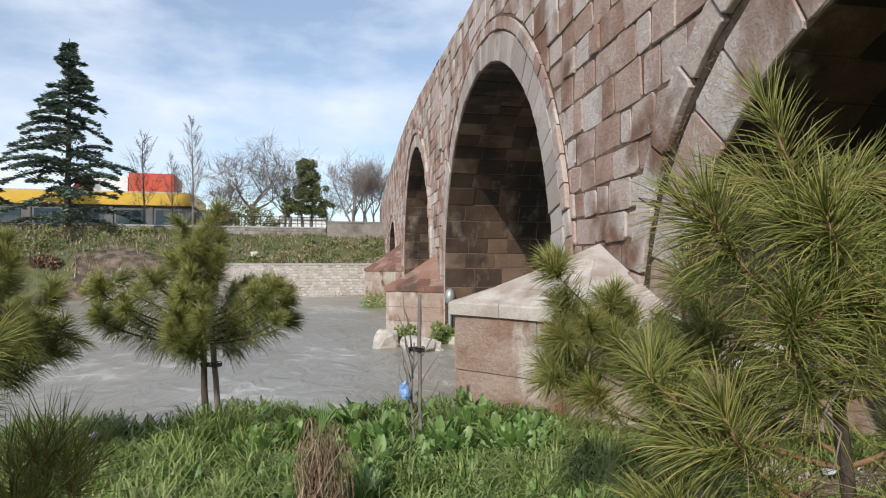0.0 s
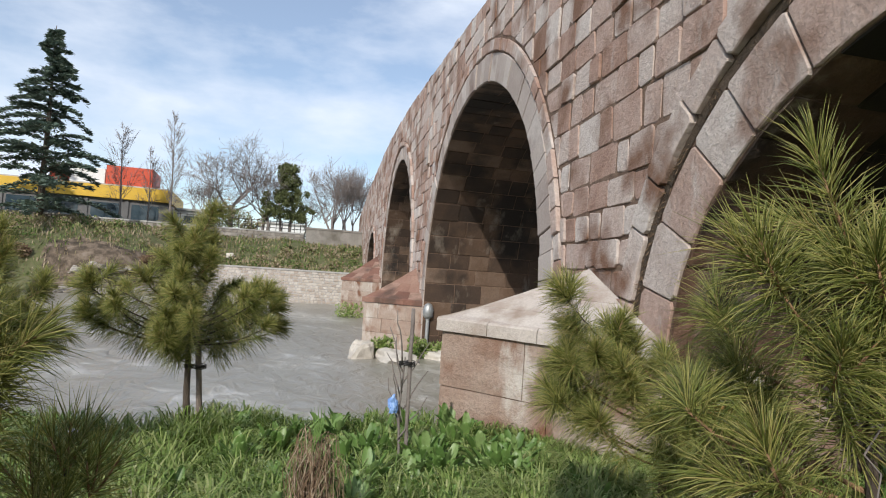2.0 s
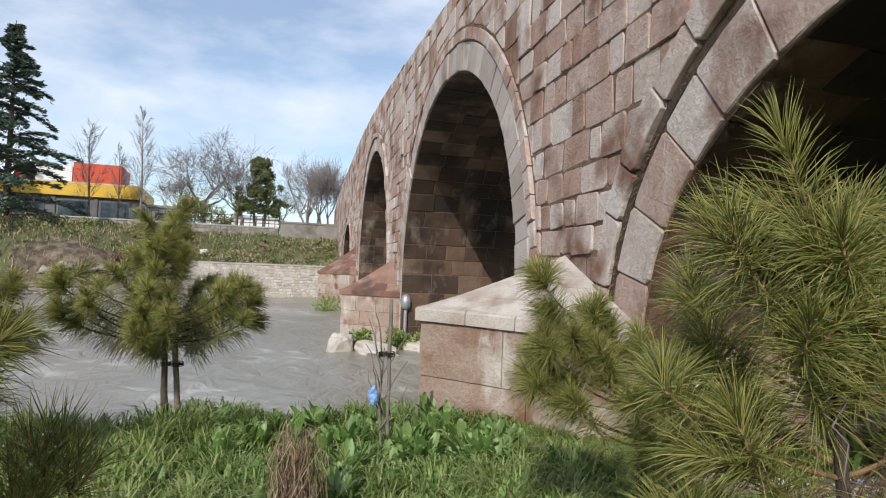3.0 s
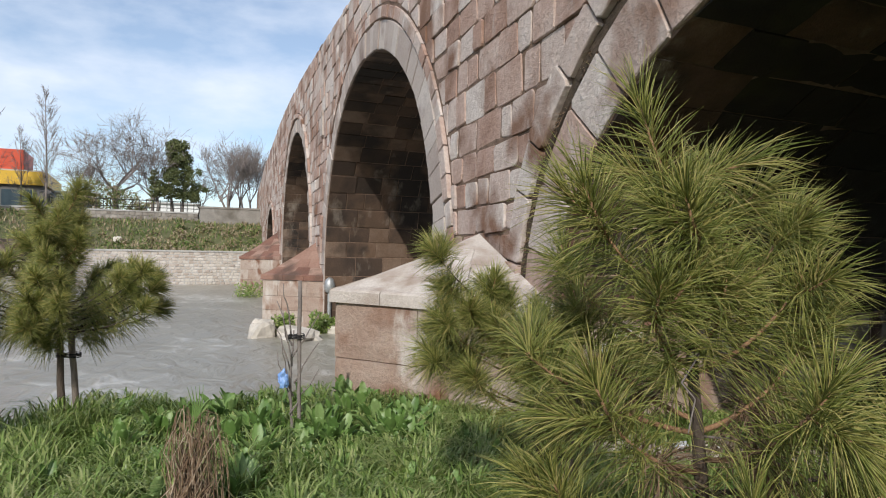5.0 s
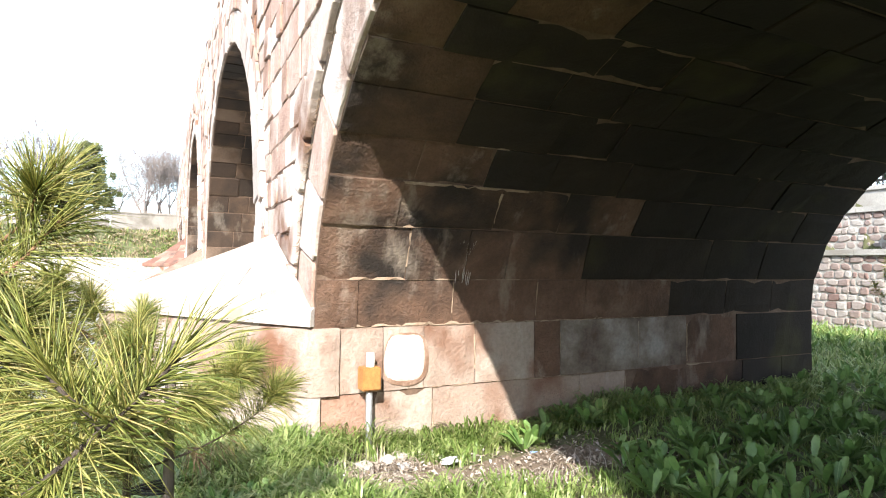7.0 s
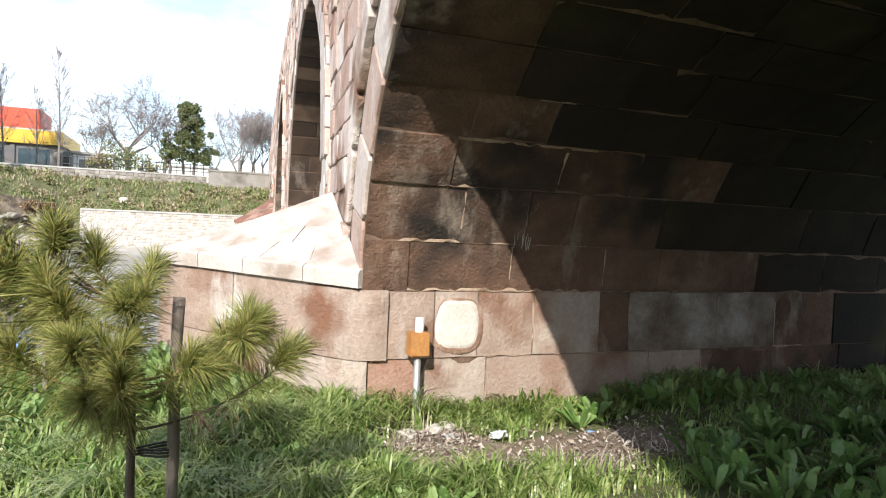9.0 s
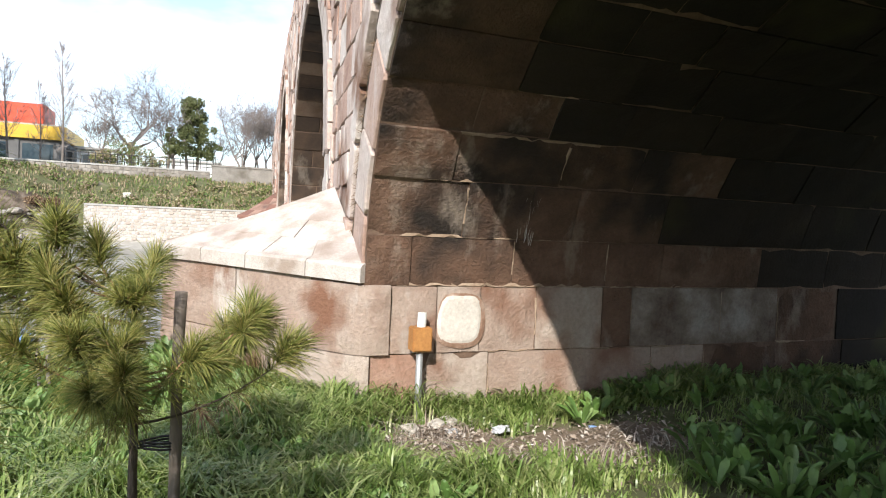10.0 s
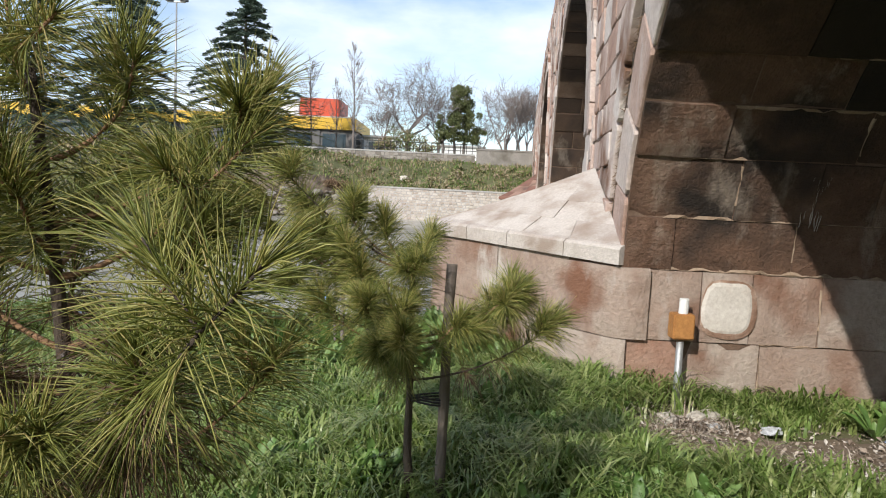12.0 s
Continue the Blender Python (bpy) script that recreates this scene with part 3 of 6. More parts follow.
# the dark mossy joint between the near arch's ring and its hood
gs = Bag()
c, a, zs, r = ARCHES[0]
for s in range(120):
    w0, w1 = math.pi * s / 120, math.pi * (s + 1) / 120
    o = [0.57 + 0.02 * noise.noise((s * 0.3, 1, 0)), 0.66 + 0.02 * noise.noise((s * 0.3, 5, 0))]
    d = 0.012 + 0.012 * noise.noise((s * 0.5, 9, 0))
    q = [face(c + (a + x) * math.cos(w), zs + (r + x) * math.sin(w), d) for w in (w0, w1) for x in o]
    gs.add(q, [(0, 1, 3, 2)])
mesh("mossy_joint", gs.v, gs.f, M_moss, bridge, "dark mossy joint between ring and hood")


# barrel linings: courses along the arch, stones along the depth
def profile(k, s):
    """The point s metres up the far jamb (from z = 0) and on over the arch k, with its inward normal."""
    c, a, zs, r = ARCHES[k]
    if s <= zs:
        return (c + a, s), (-1.0, 0.0)
    tot, w, prev = zs, 0.0, (c + a, zs)
    while w < math.pi:
        w += 0.01
        p = (c + a * math.cos(w), zs + r * math.sin(w))
        tot += math.hypot(p[0] - prev[0], p[1] - prev[1])
        prev = p
        if tot >= s:
            break
    nn = Vector((math.cos(w) / a, math.sin(w) / r)).normalized()
    return prev, (-nn.x, -nn.y)


def barrel(k, cuts, joints, near_to, mat):
    bag = Bag()
    pr = [profile(k, s) for s in cuts]
    for i in range(len(cuts) - 1):
        (p0, n0), (p1, n1) = pr[i], pr[i + 1]
        xs = joints.get(i)
        if not xs:
            xs = [0.0]
            while xs[-1] < WIDE - 0.5:
                xs.append(xs[-1] + random.uniform(0.45, 0.95))
            xs[-1] = WIDE
        for v0, v1 in zip(xs[:-1], xs[1:]):
            def place(v, t, d, p0=p0, p1=p1, n0=n0, n1=n1):
                u = p0[0] + (p1[0] - p0[0]) * t + (n0[0] + (n1[0] - n0[0]) * t) * d
                zz = p0[1] + (p1[1] - p0[1]) * t + (n0[1] + (n1[1] - n0[1]) * t) * d
                return loc(bp(u, v, zz))
            h = cuts[i + 1] - cuts[i]
            poly = [(v0, 0.0), (v1, 0.0), (v1, 1.0), (v0, 1.0)]
            g = 0.009
            ca = [(v0 + g, g / h), (v1 - g, g / h), (v1 - g, 1 - g / h), (v0 + g, 1 - g / h)]
            cb = [(v0 + 2.4 * g, 2.4 * g / h), (v1 - 2.4 * g, 2.4 * g / h), (v1 - 2.4 * g, 1 - 2.4 * g / h), (v0 + 2.4 * g, 1 - 2.4 * g / h)]
            pd = random.uniform(0.006, 0.028)
            vs = [place(*q, -0.03) for q in ca] + [place(*q, pd - 0.009) for q in ca] + [place(*q, pd) for q in cb]
            fs = [(8, 9, 10, 11)]
            for m in range(4):
                m2 = (m + 1) % 4
                fs += [(m, m2, 4 + m2, 4 + m), (4 + m, 4 + m2, 8 + m2, 8 + m)]
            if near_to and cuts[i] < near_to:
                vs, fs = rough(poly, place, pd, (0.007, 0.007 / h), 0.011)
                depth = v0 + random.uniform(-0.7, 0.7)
                # Stones deeper in and higher up take near-black colour for the shade there.
                shaded = (i > 1 and depth > 3.0) or (i > 1 and depth > 3.6) or v0 > 4.4 or (i > 3 and depth > 1.9) or (i > 4 and depth > 0.95) or (i > 6 and depth > 0.5)
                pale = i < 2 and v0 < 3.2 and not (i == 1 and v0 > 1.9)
                mesh("vault_stone", vs, fs, M_rusty if i == 0 and v0 < 0.3 else M_limewash if i == 1 and 2.3 < v0 < 3.6 else mat[0] if pale else M_vault_shade if shaded else mat[1], wall)
            else:
                bag.add(vs, fs)
    return bag


cuts1 = [-0.2, 0.52, 1.04, 1.42, 1.87, 2.26, 2.65, 3.05, 3.45, 3.85, 4.25, 4.7, 5.1, 5.55, 6.0, 6.4, 6.85, 7.3, 7.75, 8.2, 8.6, 9.0, 9.5]
joints1 = {0: [0.06, 0.45, 1.04, 2.63, 3.22, 4.1, 5.0, 5.7, WIDE], 1: [0.2, 0.58, 0.95, 1.45, 2.09, 2.39, 3.39, 4.1, 4.9, 5.6, WIDE],
           2: [0.0, 0.35, 1.21, 2.1, 2.67, 3.81, 4.7, 5.5, WIDE], 3: [0.0, 0.75, 1.3, 1.72, 2.6, 3.5, 4.3, 5.2, WIDE], 4: [0.0, 0.6, 1.5, 2.2, 3.1, 4.0, 5.0, 5.6, WIDE]}
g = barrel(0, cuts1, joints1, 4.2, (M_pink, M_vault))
# The rest of this lining carries the vault's shade in its colour.
tagged(mesh("vault_lining", g.v, g.f, M_vault_far, bridge, "vault stones with shade put into their dark colour"), kind="stuff")
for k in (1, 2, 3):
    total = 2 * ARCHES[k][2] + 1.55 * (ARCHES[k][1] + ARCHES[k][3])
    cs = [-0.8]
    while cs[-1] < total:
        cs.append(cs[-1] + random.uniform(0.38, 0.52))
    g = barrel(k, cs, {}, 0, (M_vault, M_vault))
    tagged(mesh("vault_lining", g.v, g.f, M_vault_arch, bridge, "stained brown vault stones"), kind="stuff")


# ---- cutwaters ----
def cutwater(root, tip, end, levels, eave, apex, mats, seed, dip=0.0, first=0.0):
    """A pointed pier nose: faces from the corner root to the tip and on to end, coursed up to the eave, with a hipped stone cap up to the apex. Its courses dip towards the root; first: where the face stones begin."""
    random.seed(seed)
    reach = math.dist(root, tip)

    def loc(p):
        q = Vector(p)
        q.z -= dip * min(1.0, math.dist((q.x, q.y), tip) / reach)
        return q - Vector((CX, CY, 0))
    core = Bag()
    rt, tp, en = Vector(root), Vector(tip), Vector(end)
    cen = (rt + en) / 2
    ring_ = [rt, tp, en, en + Vector((0.6, -0.2)), rt + Vector((0.6, 0.2))]
    lo = [Vector((*p, BASE)) for p in ring_]
    hi = [Vector((*p, eave[0])) for p in ring_]
    vs = [loc(p) for p in lo + hi]
    n = len(ring_)
    core.add(vs, [(k, (k + 1) % n, n + (k + 1) % n, n + k) for k in range(n)] + [tuple(range(n, 2 * n))])
    cw = mesh("cutwater", core.v, core.f, M_mortar, bridge, "pointed pier cutwater")
    for p, q, sgn in ((rt, tp, 1), (tp, en, 1)):
        d = (q - p)
        ln = d.length
        d.normalize()
        nrm = Vector((-d.y, d.x))
        if nrm.dot(p - cen + q - cen) < 0:
            nrm = -nrm
        for i in range(len(levels) - 1):
            xs = [first if p is rt else 0.0]
            while xs[-1] < ln - 0.45:
                xs.append(xs[-1] + random.uniform(0.5, 0.95))
            xs[-1] = ln
            if len(xs) < 2:
                xs = [0.0, ln]
            for s0, s1 in zip(xs[:-1], xs[1:]):
                def place(a_, b_, o, p=p, d=d, nrm=nrm):
                    q_ = p + d * a_ + nrm * o
                    return loc((q_.x, q_.y, b_))
                vs, fs = rough([(s0, levels[i]), (s1, levels[i]), (s1, levels[i + 1]), (s0, levels[i + 1])], place, random.uniform(0.012, 0.03), (0.005, 0.006), 0.011)
                mesh("cutwater_stone", vs, fs, mats[0], cw)
    # coping slabs: an overhanging band cut by joints
    e0, e1 = eave
    ov = 0.05
    for p, q in ((rt, tp), (tp, en)):
        d = (q - p)
        ln = d.length
        d.normalize()
        nrm = Vector((-d.y, d.x))
        if nrm.dot(p - cen + q - cen) < 0:
            nrm = -nrm
        m = max(2, round(ln / 0.6))
        cc = [ln * (k + random.uniform(-0.12, 0.12) * (0 < k < m)) / m for k in range(m + 1)]
        for s0, s1 in zip(cc[:-1], cc[1:]):
            g = 0.004
            o0, o1 = p + d * (s0 + g), p + d * (s1 - g)
            inn0, inn1 = o0 - nrm * 0.3, o1 - nrm * 0.3
            if s0 == 0 and p is tp or s1 == ln and q is tp:
                if s1 == ln and q is tp:
                    inn1 = tp + (cen - tp).normalized() * 0.35
                    o1 = tp.copy()
                else:
                    inn0 = tp + (cen - tp).normalized() * 0.35
                    o0 = tp.copy()
            outer = [o0 + nrm * ov, o1 + nrm * ov]
            if q is tp and s1 == ln:
                outer[1] = tp + (tp - cen).normalized() * ov * 1.6
            if p is tp and s0 == 0:
                outer[0] = tp + (tp - cen).normalized() * ov * 1.6
            up = (e1 - e0)
            vs = [(*outer[0], e0), (*outer[1], e0), (*inn1, e0), (*inn0, e0), (*outer[0], e1 - 0.02), (*outer[1], e1 - 0.02), (*inn1, e1 + 0.11), (*inn0, e1 + 0.11), (*(outer[0] - nrm * 0.02), e1), (*(outer[1] - nrm * 0.02), e1)]
            fs = [(0, 3, 2, 1), (0, 1, 5, 4), (4, 5, 9, 8), (8, 9, 6, 7), (1, 2, 6, 9, 5), (0, 4, 8, 7, 3), (2, 3, 7, 6)]
            mesh("coping_slab", [loc(v) for v in vs], fs, mats[1], cw)
    # cap: fans of slabs from the eave to the apex, hollowing a little towards the wall
    ap = Vector(apex)
    for p, q in ((rt, tp), (tp, en)):
        rows_ = 4
        for i in range(rows_):
            t0, t1 = i / rows_, (i + 1) / rows_
            m = max(1, 4 - i)
            ks = [0.0] + [(k + random.uniform(-0.25, 0.25) + (0.2 if i % 2 else -0.1)) / m for k in range(1, m)] + [1.0]
            for s0, s1 in zip(ks[:-1], ks[1:]):
                def pt(t, s):
                    b_ = p + (q - p) * s
                    b_ = Vector((b_.x, b_.y, e1 + 0.005))
                    pp = b_ + (ap - b_) * t
                    pp.z = b_.z + (ap.z - b_.z) * (t ** 1.12)
                    return pp
                c4 = [pt(t0, s0), pt(t0, s1), pt(t1, s1), pt(t1, s0)]
                mid = sum(c4, Vector()) / 4
                c4 = [v + (mid - v) * 0.012 for v in c4]
                lift = random.uniform(0.0, 0.008)
                vs = [v + Vector((0, 0, lift)) for v in c4] + [v - Vector((0, 0, 0.12)) for v in c4]
                mesh("cap_slab", [loc(v) for v in vs], [(0, 1, 2, 3), (0, 4, 5, 1), (1, 5, 6, 2), (2, 6, 7, 3), (3, 7, 4, 0)], mats[1], cw)
    return cw


def b2(u, v=0.0):
    p = bp(u, v, 0)
    return (p.x, p.y)


near_nose = cutwater((3.12, 4.66), (1.72, 6.35), b2(3.25), [-0.9, -0.35, 0.06, 0.58, 1.12], (1.12, 1.25), (3.2, 6.2, 1.86), (M_pink, M_pale), 11, 0.06, 0.5)


def corner(a, z, o):
    """The pier's rounded corner: a < 0 along the cutwater, a > 0 along the inner face, o metres out."""
    d0, n0 = Vector((-0.638, 0.770)), Vector((-0.770, -0.638))
    d1, n1 = Vector((1.0, 0.0)), Vector((0.0, -1.0))
    root, bend = Vector((3.12, 4.668)), 0.12
    if a < -bend:
        p, n = root - d0 * a, n0
    elif a > bend:
        p, n = root + d1 * a, n1
    else:
        t = (a + bend) / (2 * bend)
        p = (root + d0 * bend) * (1 - t) ** 2 + root * 2 * t * (1 - t) + (root + d1 * bend) * t * t
        n = (n0 * (1 - t) + n1 * t).normalized()
    p = p + n * o
    return loc((p.x, p.y, z))


for a0, a1, z0, z1 in ((-0.5, 0.06, -0.3, 0.52), (-0.5, 0.2, 0.52, 1.05)):
    vs, fs = rough([(a0, z0), (a1, z0), (a1, z1), (a0, z1)], corner, 0.045, (0.005, 0.006), 0.011, 14, 5)
    mesh("corner_stone", vs, fs, M_pink, near_nose)

cutwater(b2(13.3), (3.1, 19.3), b2(16.75), [-0.9, -0.45, 0.0, 0.4, 0.85], (0.85, 1.0), (4.72, 19.7, 1.95), (M_pink, M_red), 12)
cutwater(b2(27.15), (4.4, 34.2), b2(32.75), [-0.9, -0.3, 0.3, 0.8, 1.3], (1.3, 1.45), (6.25, 34.6, 2.7), (M_pink, M_red), 13)


# ---- foliage helpers ----
def fast_mesh(name, verts, tris, mat, parent=None, label="", kind="", flat=False):
    """A mesh from arrays of places and triangles."""
    me = bpy.data.meshes.new(name)
    me.vertices.add(len(verts))
    me.vertices.foreach_set("co", np.asarray(verts, np.float32).ravel())
    me.loops.add(len(tris) * 3)
    me.loops.foreach_set("vertex_index", np.asarray(tris, np.int32).ravel())
    me.polygons.add(len(tris))
    me.polygons.foreach_set("loop_start", np.arange(0, len(tris) * 3, 3, dtype=np.int32))
    me.polygons.foreach_set("use_smooth", np.full(len(tris), not flat))
    me.update(calc_edges=True)
    me.materials.append(mat)
    ob = new(name, me)
    if parent:
        ob.parent = parent
    if label or kind:
        tagged(ob, label, kind=kind)
    return ob


def unit(a):
    return a / np.maximum(np.linalg.norm(a, axis=-1, keepdims=True), 1e-9)


def needles(tufts, rng, count, length, radius, droop=0.25):
    """Slim three-sided needles round each shoot (tip, direction, share of the count, shoot's length, spread in degrees); arrays of places and triangles."""
    base, way = [], []
    for tip, d, share, shoot, spread in tufts:
        n = int(count * share * rng.uniform(0.8, 1.2))
        d = unit(np.asarray(d, float))
        a = unit(np.cross(d, (0.31, 0.2, 0.93)))
        b = np.cross(d, a)
        s = rng.random(n)
        w = rng.random(n) * 2 * np.pi
        tilt = np.radians(spread[0] + (spread[1] - spread[0]) * (1 - s) ** 0.8 + rng.normal(0, 7, n))
        base.append(np.asarray(tip) - d * (1 - s)[:, None] * shoot)
        way.append(d * np.cos(tilt)[:, None] + (a * np.cos(w)[:, None] + b * np.sin(w)[:, None]) * np.sin(tilt)[:, None])
    p, w = np.vstack(base), np.vstack(way)
    n = len(p)
    ln = length * rng.uniform(0.7, 1.15, n)[:, None]
    down = np.array([0, 0, -1.0]) * droop * rng.uniform(0.3, 1.3, n)[:, None]
    m = p + w * ln * 0.55 + down * ln * 0.15
    q = p + w * ln + down * ln * 0.6
    side = unit(np.cross(w, rng.normal(size=(n, 3))))
    up = np.cross(w, side)
    v = np.empty((n, 7, 3))
    for k in range(3):
        o = (side * math.cos(k * 2.0944) + up * math.sin(k * 2.0944)) * radius
        v[:, k], v[:, 3 + k] = p + o, m + o * 0.9
    v[:, 6] = q
    t = []
    for k in range(3):
        k2 = (k + 1) % 3
        t += [(k, k2, 3 + k2), (k, 3 + k2, 3 + k), (3 + k, 3 + k2, 6)]
    tri = (np.arange(n)[:, None, None] * 7 + np.array(t)[None]).reshape(-1, 3)
    return v.reshape(-1, 3), tri


def pine(name, label, base, crown, tips, seed, count, length, radius, thick=0.018, shoots=2, dead=0, droop=0.45, group="young pines on the bank", old=0.2, low=0.2):
    """A young pine: a crooked trunk from base to crown, and to each tip a limb that bears old needles at its end and a whorl of young shoots. A tip may name its shoots."""
    rng = np.random.default_rng(seed)
    tree = thing(name, label, "pine tree", group, at=base)
    b, c = np.array(base, float), np.array(crown, float)
    pts = [b + (c - b) * s + np.array([math.sin(s * 5 + seed), math.cos(s * 4 + seed), 0]) * 0.02 * min(s * 4, 1) * (1 - s) for s in np.linspace(0, 1, 9)]
    vs, fs = tube([p - b for p in pts], [thick * (1.15 - 0.75 * s) for s in np.linspace(0, 1, 9)], 9)
    mesh("trunk", vs, fs, M_bark, tree, "dark crooked pine trunk", smooth=True)
    for place in tips:
        tip = np.array(place[:3], float)
        r = math.hypot(tip[0] - c[0], tip[1] - c[1])
        s = np.clip((tip[2] - 0.06 - r * 0.35 - b[2]) / (c[2] - b[2]), low, 1.0)
        st = b + (c - b) * s
        mid = st + (tip - st) * 0.55 + np.array([0, 0, -0.03 - 0.1 * r])
        end = unit(tip - mid)
        curve = [st * (1 - k) ** 2 + mid * 2 * k * (1 - k) + tip * k * k for k in np.linspace(0, 1, 8)]
        wood = Bag()
        wood.add(*tube([p - b for p in curve], [max(0.0036 * length / 0.16, thick * 0.32 * (1 - 0.6 * k)) for k in np.linspace(0, 1, 8)], 6))
        tufts = [(tip - b, end, 1.0, min(old, 0.75 * float(np.linalg.norm(tip - st)) + 0.03), (48, 88))]
        ways = place[3] if len(place) > 3 else [unit(end * 0.75 + rng.normal(0, 0.5, 3) + np.array([0, 0, 0.45])) * rng.uniform(0.45, 0.85) * length for _ in range(shoots)]
        for w in ways:
            w = np.array(w, float)
            q = tip + w
            wood.add(*tube([tip - b, tip + w * 0.5 + (0, 0, -0.006) - b, q - b], [0.0042 * length / 0.16, 0.0036 * length / 0.16, 0.003 * length / 0.16], 5))
            tufts.append((q - b, w, 0.9, float(np.linalg.norm(w)) * 0.95, (14, 72)))
        limb = mesh("limb", wood.v, wood.f, M_twig if r < 0.5 else M_bark, tree, smooth=True)
        v, t = needles(tufts, rng, count, length, radius, droop=droop)
        fast_mesh("needles", v, t, M_needle, limb, "long yellow-green needles")
        if dead and tip[2] < b[2] + 0.8 * (c[2] - b[2]):
            d = unit(rng.normal(0, 0.6, 3) + np.array([0, 0, -0.5]))
            v, t = needles([(curve[3] - b + d * 0.05, d, 1.0, 0.09, (20, 75)), (curve[5] - b, end, 0.6, 0.1, (40, 95))], rng, dead, length * 0.9, radius, droop=1.2)
            fast_mesh("dead_needles", v, t, M_dry, limb, "brown withered needles")
    return tree


# ---- young pines ----
near_pine = pine("young_pine", "young pine with long yellow-green needles on the grass", (1.27, 1.12, 0.08), (1.06, 1.12, 1.72),
     [(1.03, 1.12, 1.742, [(-0.055, 0.045, 0.2), (-0.09, 0.07, 0.04), (0.14, -0.1, 0.05)]), (1.44, 1.18, 1.62, [(0.04, 0.0, 0.08), (0.01, -0.06, 0.05)]), (1.39, 1.09, 1.5, [(0.1, 0.02, 0.12), (-0.02, -0.11, 0.04)]),
      (1.546, 0.687, 1.335, [(0.085, -0.03, 0.09), (-0.09, 0.04, 0.11)]), (1.06, 0.8, 1.3), (0.85, 1.1, 1.62), (0.88, 1.1, 1.22), (1.1, 1.03, 1.47), (1.37, 1.06, 1.36), (1.39, 0.86, 1.17), (1.01, 1.36, 1.36), (1.02, 1.46, 1.52),
      (1.22, 0.84, 1.1), (0.8, 1.15, 1.03), (1.0, 0.85, 1.02), (0.76, 1.26, 1.36), (1.15, 0.9, 0.86), (0.92, 1.0, 0.86), (1.0, 1.0, 1.62), (1.22, 1.16, 1.66), (1.48, 1.2, 1.12), (0.94, 1.06, 1.44)],
     21, 175, 0.16, 0.0012, 0.022, 2, 70)
rng_n = np.random.default_rng(17)
for k in range(9):
    z0 = 0.5 + 0.1 * k
    a0 = 2.4 * k + 3.6
    p0 = np.array([-0.21 * z0 / 1.64, 0, z0])
    pts = [p0 + np.array([math.cos(a0), math.sin(a0), 0.15]) * q * 0.26 + rng_n.normal(0, 0.014, 3) * (q > 0) + np.array([0, 0, -0.16 * q * q]) for q in np.linspace(0, 1, 7)]
    vs, fs = tube(pts, [0.0036 - 0.0022 * q for q in np.linspace(0, 1, 7)], 5)
    mesh("dead_twig", vs, fs, M_greybark, near_pine, "bare pale dead twig", smooth=True)
pine("young_pine", "small dark-trunked young pine tied beside a wooden stake", (1.74, 2.69, 0.1), (1.7, 2.69, 1.18),
     [(1.72, 2.61, 1.17), (1.5, 2.63, 1.12), (1.6, 2.45, 0.88), (1.29, 2.73, 1.38), (1.58, 2.74, 1.32), (2.11, 2.58, 1.07), (2.22, 2.5, 0.96), (2.02, 2.63, 1.0), (1.18, 2.66, 1.55),
      (1.23, 2.72, 1.25), (1.2, 2.71, 1.1), (1.45, 2.6, 1.24), (1.36, 2.63, 1.0), (1.41, 3.0, 1.06), (1.88, 2.5, 0.98), (1.55, 2.5, 1.02), (1.34, 2.66, 1.28), (1.66, 2.5, 1.0), (2.08, 2.5, 1.1), (1.3, 2.85, 1.2), (1.75, 2.75, 1.28), (1.44, 2.7, 1.38), (1.7, 2.42, 0.92)],
     22, 170, 0.14, 0.0014, 0.02, 3, 40)
rng_a = np.random.default_rng(5)


def crown_tips(cx, cy, z0, z1, r0, n, lean=0.0):
    """Tips of a crown with a broad low skirt of limbs and a slim top."""
    out = []
    for k in range(n):
        s = (k + 0.5) / n
        z = z0 + (z1 - z0) * (s * 0.55 if s < 0.72 else 0.396 + (s - 0.72) * 2.15)
        r = r0 * (1.0 if s < 0.72 else 0.36 - 0.8 * (s - 0.72)) * rng_a.uniform(0.5, 1.0) + 0.03
        w = k * 2.4 + rng_a.uniform(-0.3, 0.3)
        out.append((cx + r * math.cos(w) + lean * s, cy + r * math.sin(w), z + 0.12 * r + rng_a.uniform(-0.07, 0.07)))
    return out


pine("pine_sapling", "round-crowned pine sapling at the water's edge with a stake", (-0.58, 6.15, 0.1), (-0.68, 6.15, 1.75), crown_tips(-0.66, 6.15, 0.95, 1.95, 0.8, 48), 23, 160, 0.16, 0.0021, 0.03, old=0.55, low=0.5)
pine("pine_sapling", "round-crowned pine sapling at the water's edge", (-1.87, 5.0, 0.1), (-1.84, 5.0, 1.55), crown_tips(-1.84, 5.0, 0.95, 1.75, 0.45, 30), 24, 150, 0.15, 0.0018, 0.028, old=0.4, low=0.5)
pine("young_pine", "young pine with long green needles beside the path", (-0.96, 1.72, 0.1), (-0.9, 1.7, 1.4),
     [(-0.7, 1.6, 1.28), (-0.77, 1.62, 1.44), (-0.68, 1.6, 1.36), (-0.75, 1.58, 1.32), (-0.7, 1.6, 1.18), (-0.83, 1.6, 1.52), (-0.9, 1.6, 1.2), (-1.0, 1.55, 1.4)], 25, 110, 0.15, 0.0013, 0.02)
seed_tips = [(-0.57, 1.9, 1.06), (-0.63, 1.87, 1.0), (-0.51, 1.89, 1.0), (-0.58, 1.83, 0.93)]
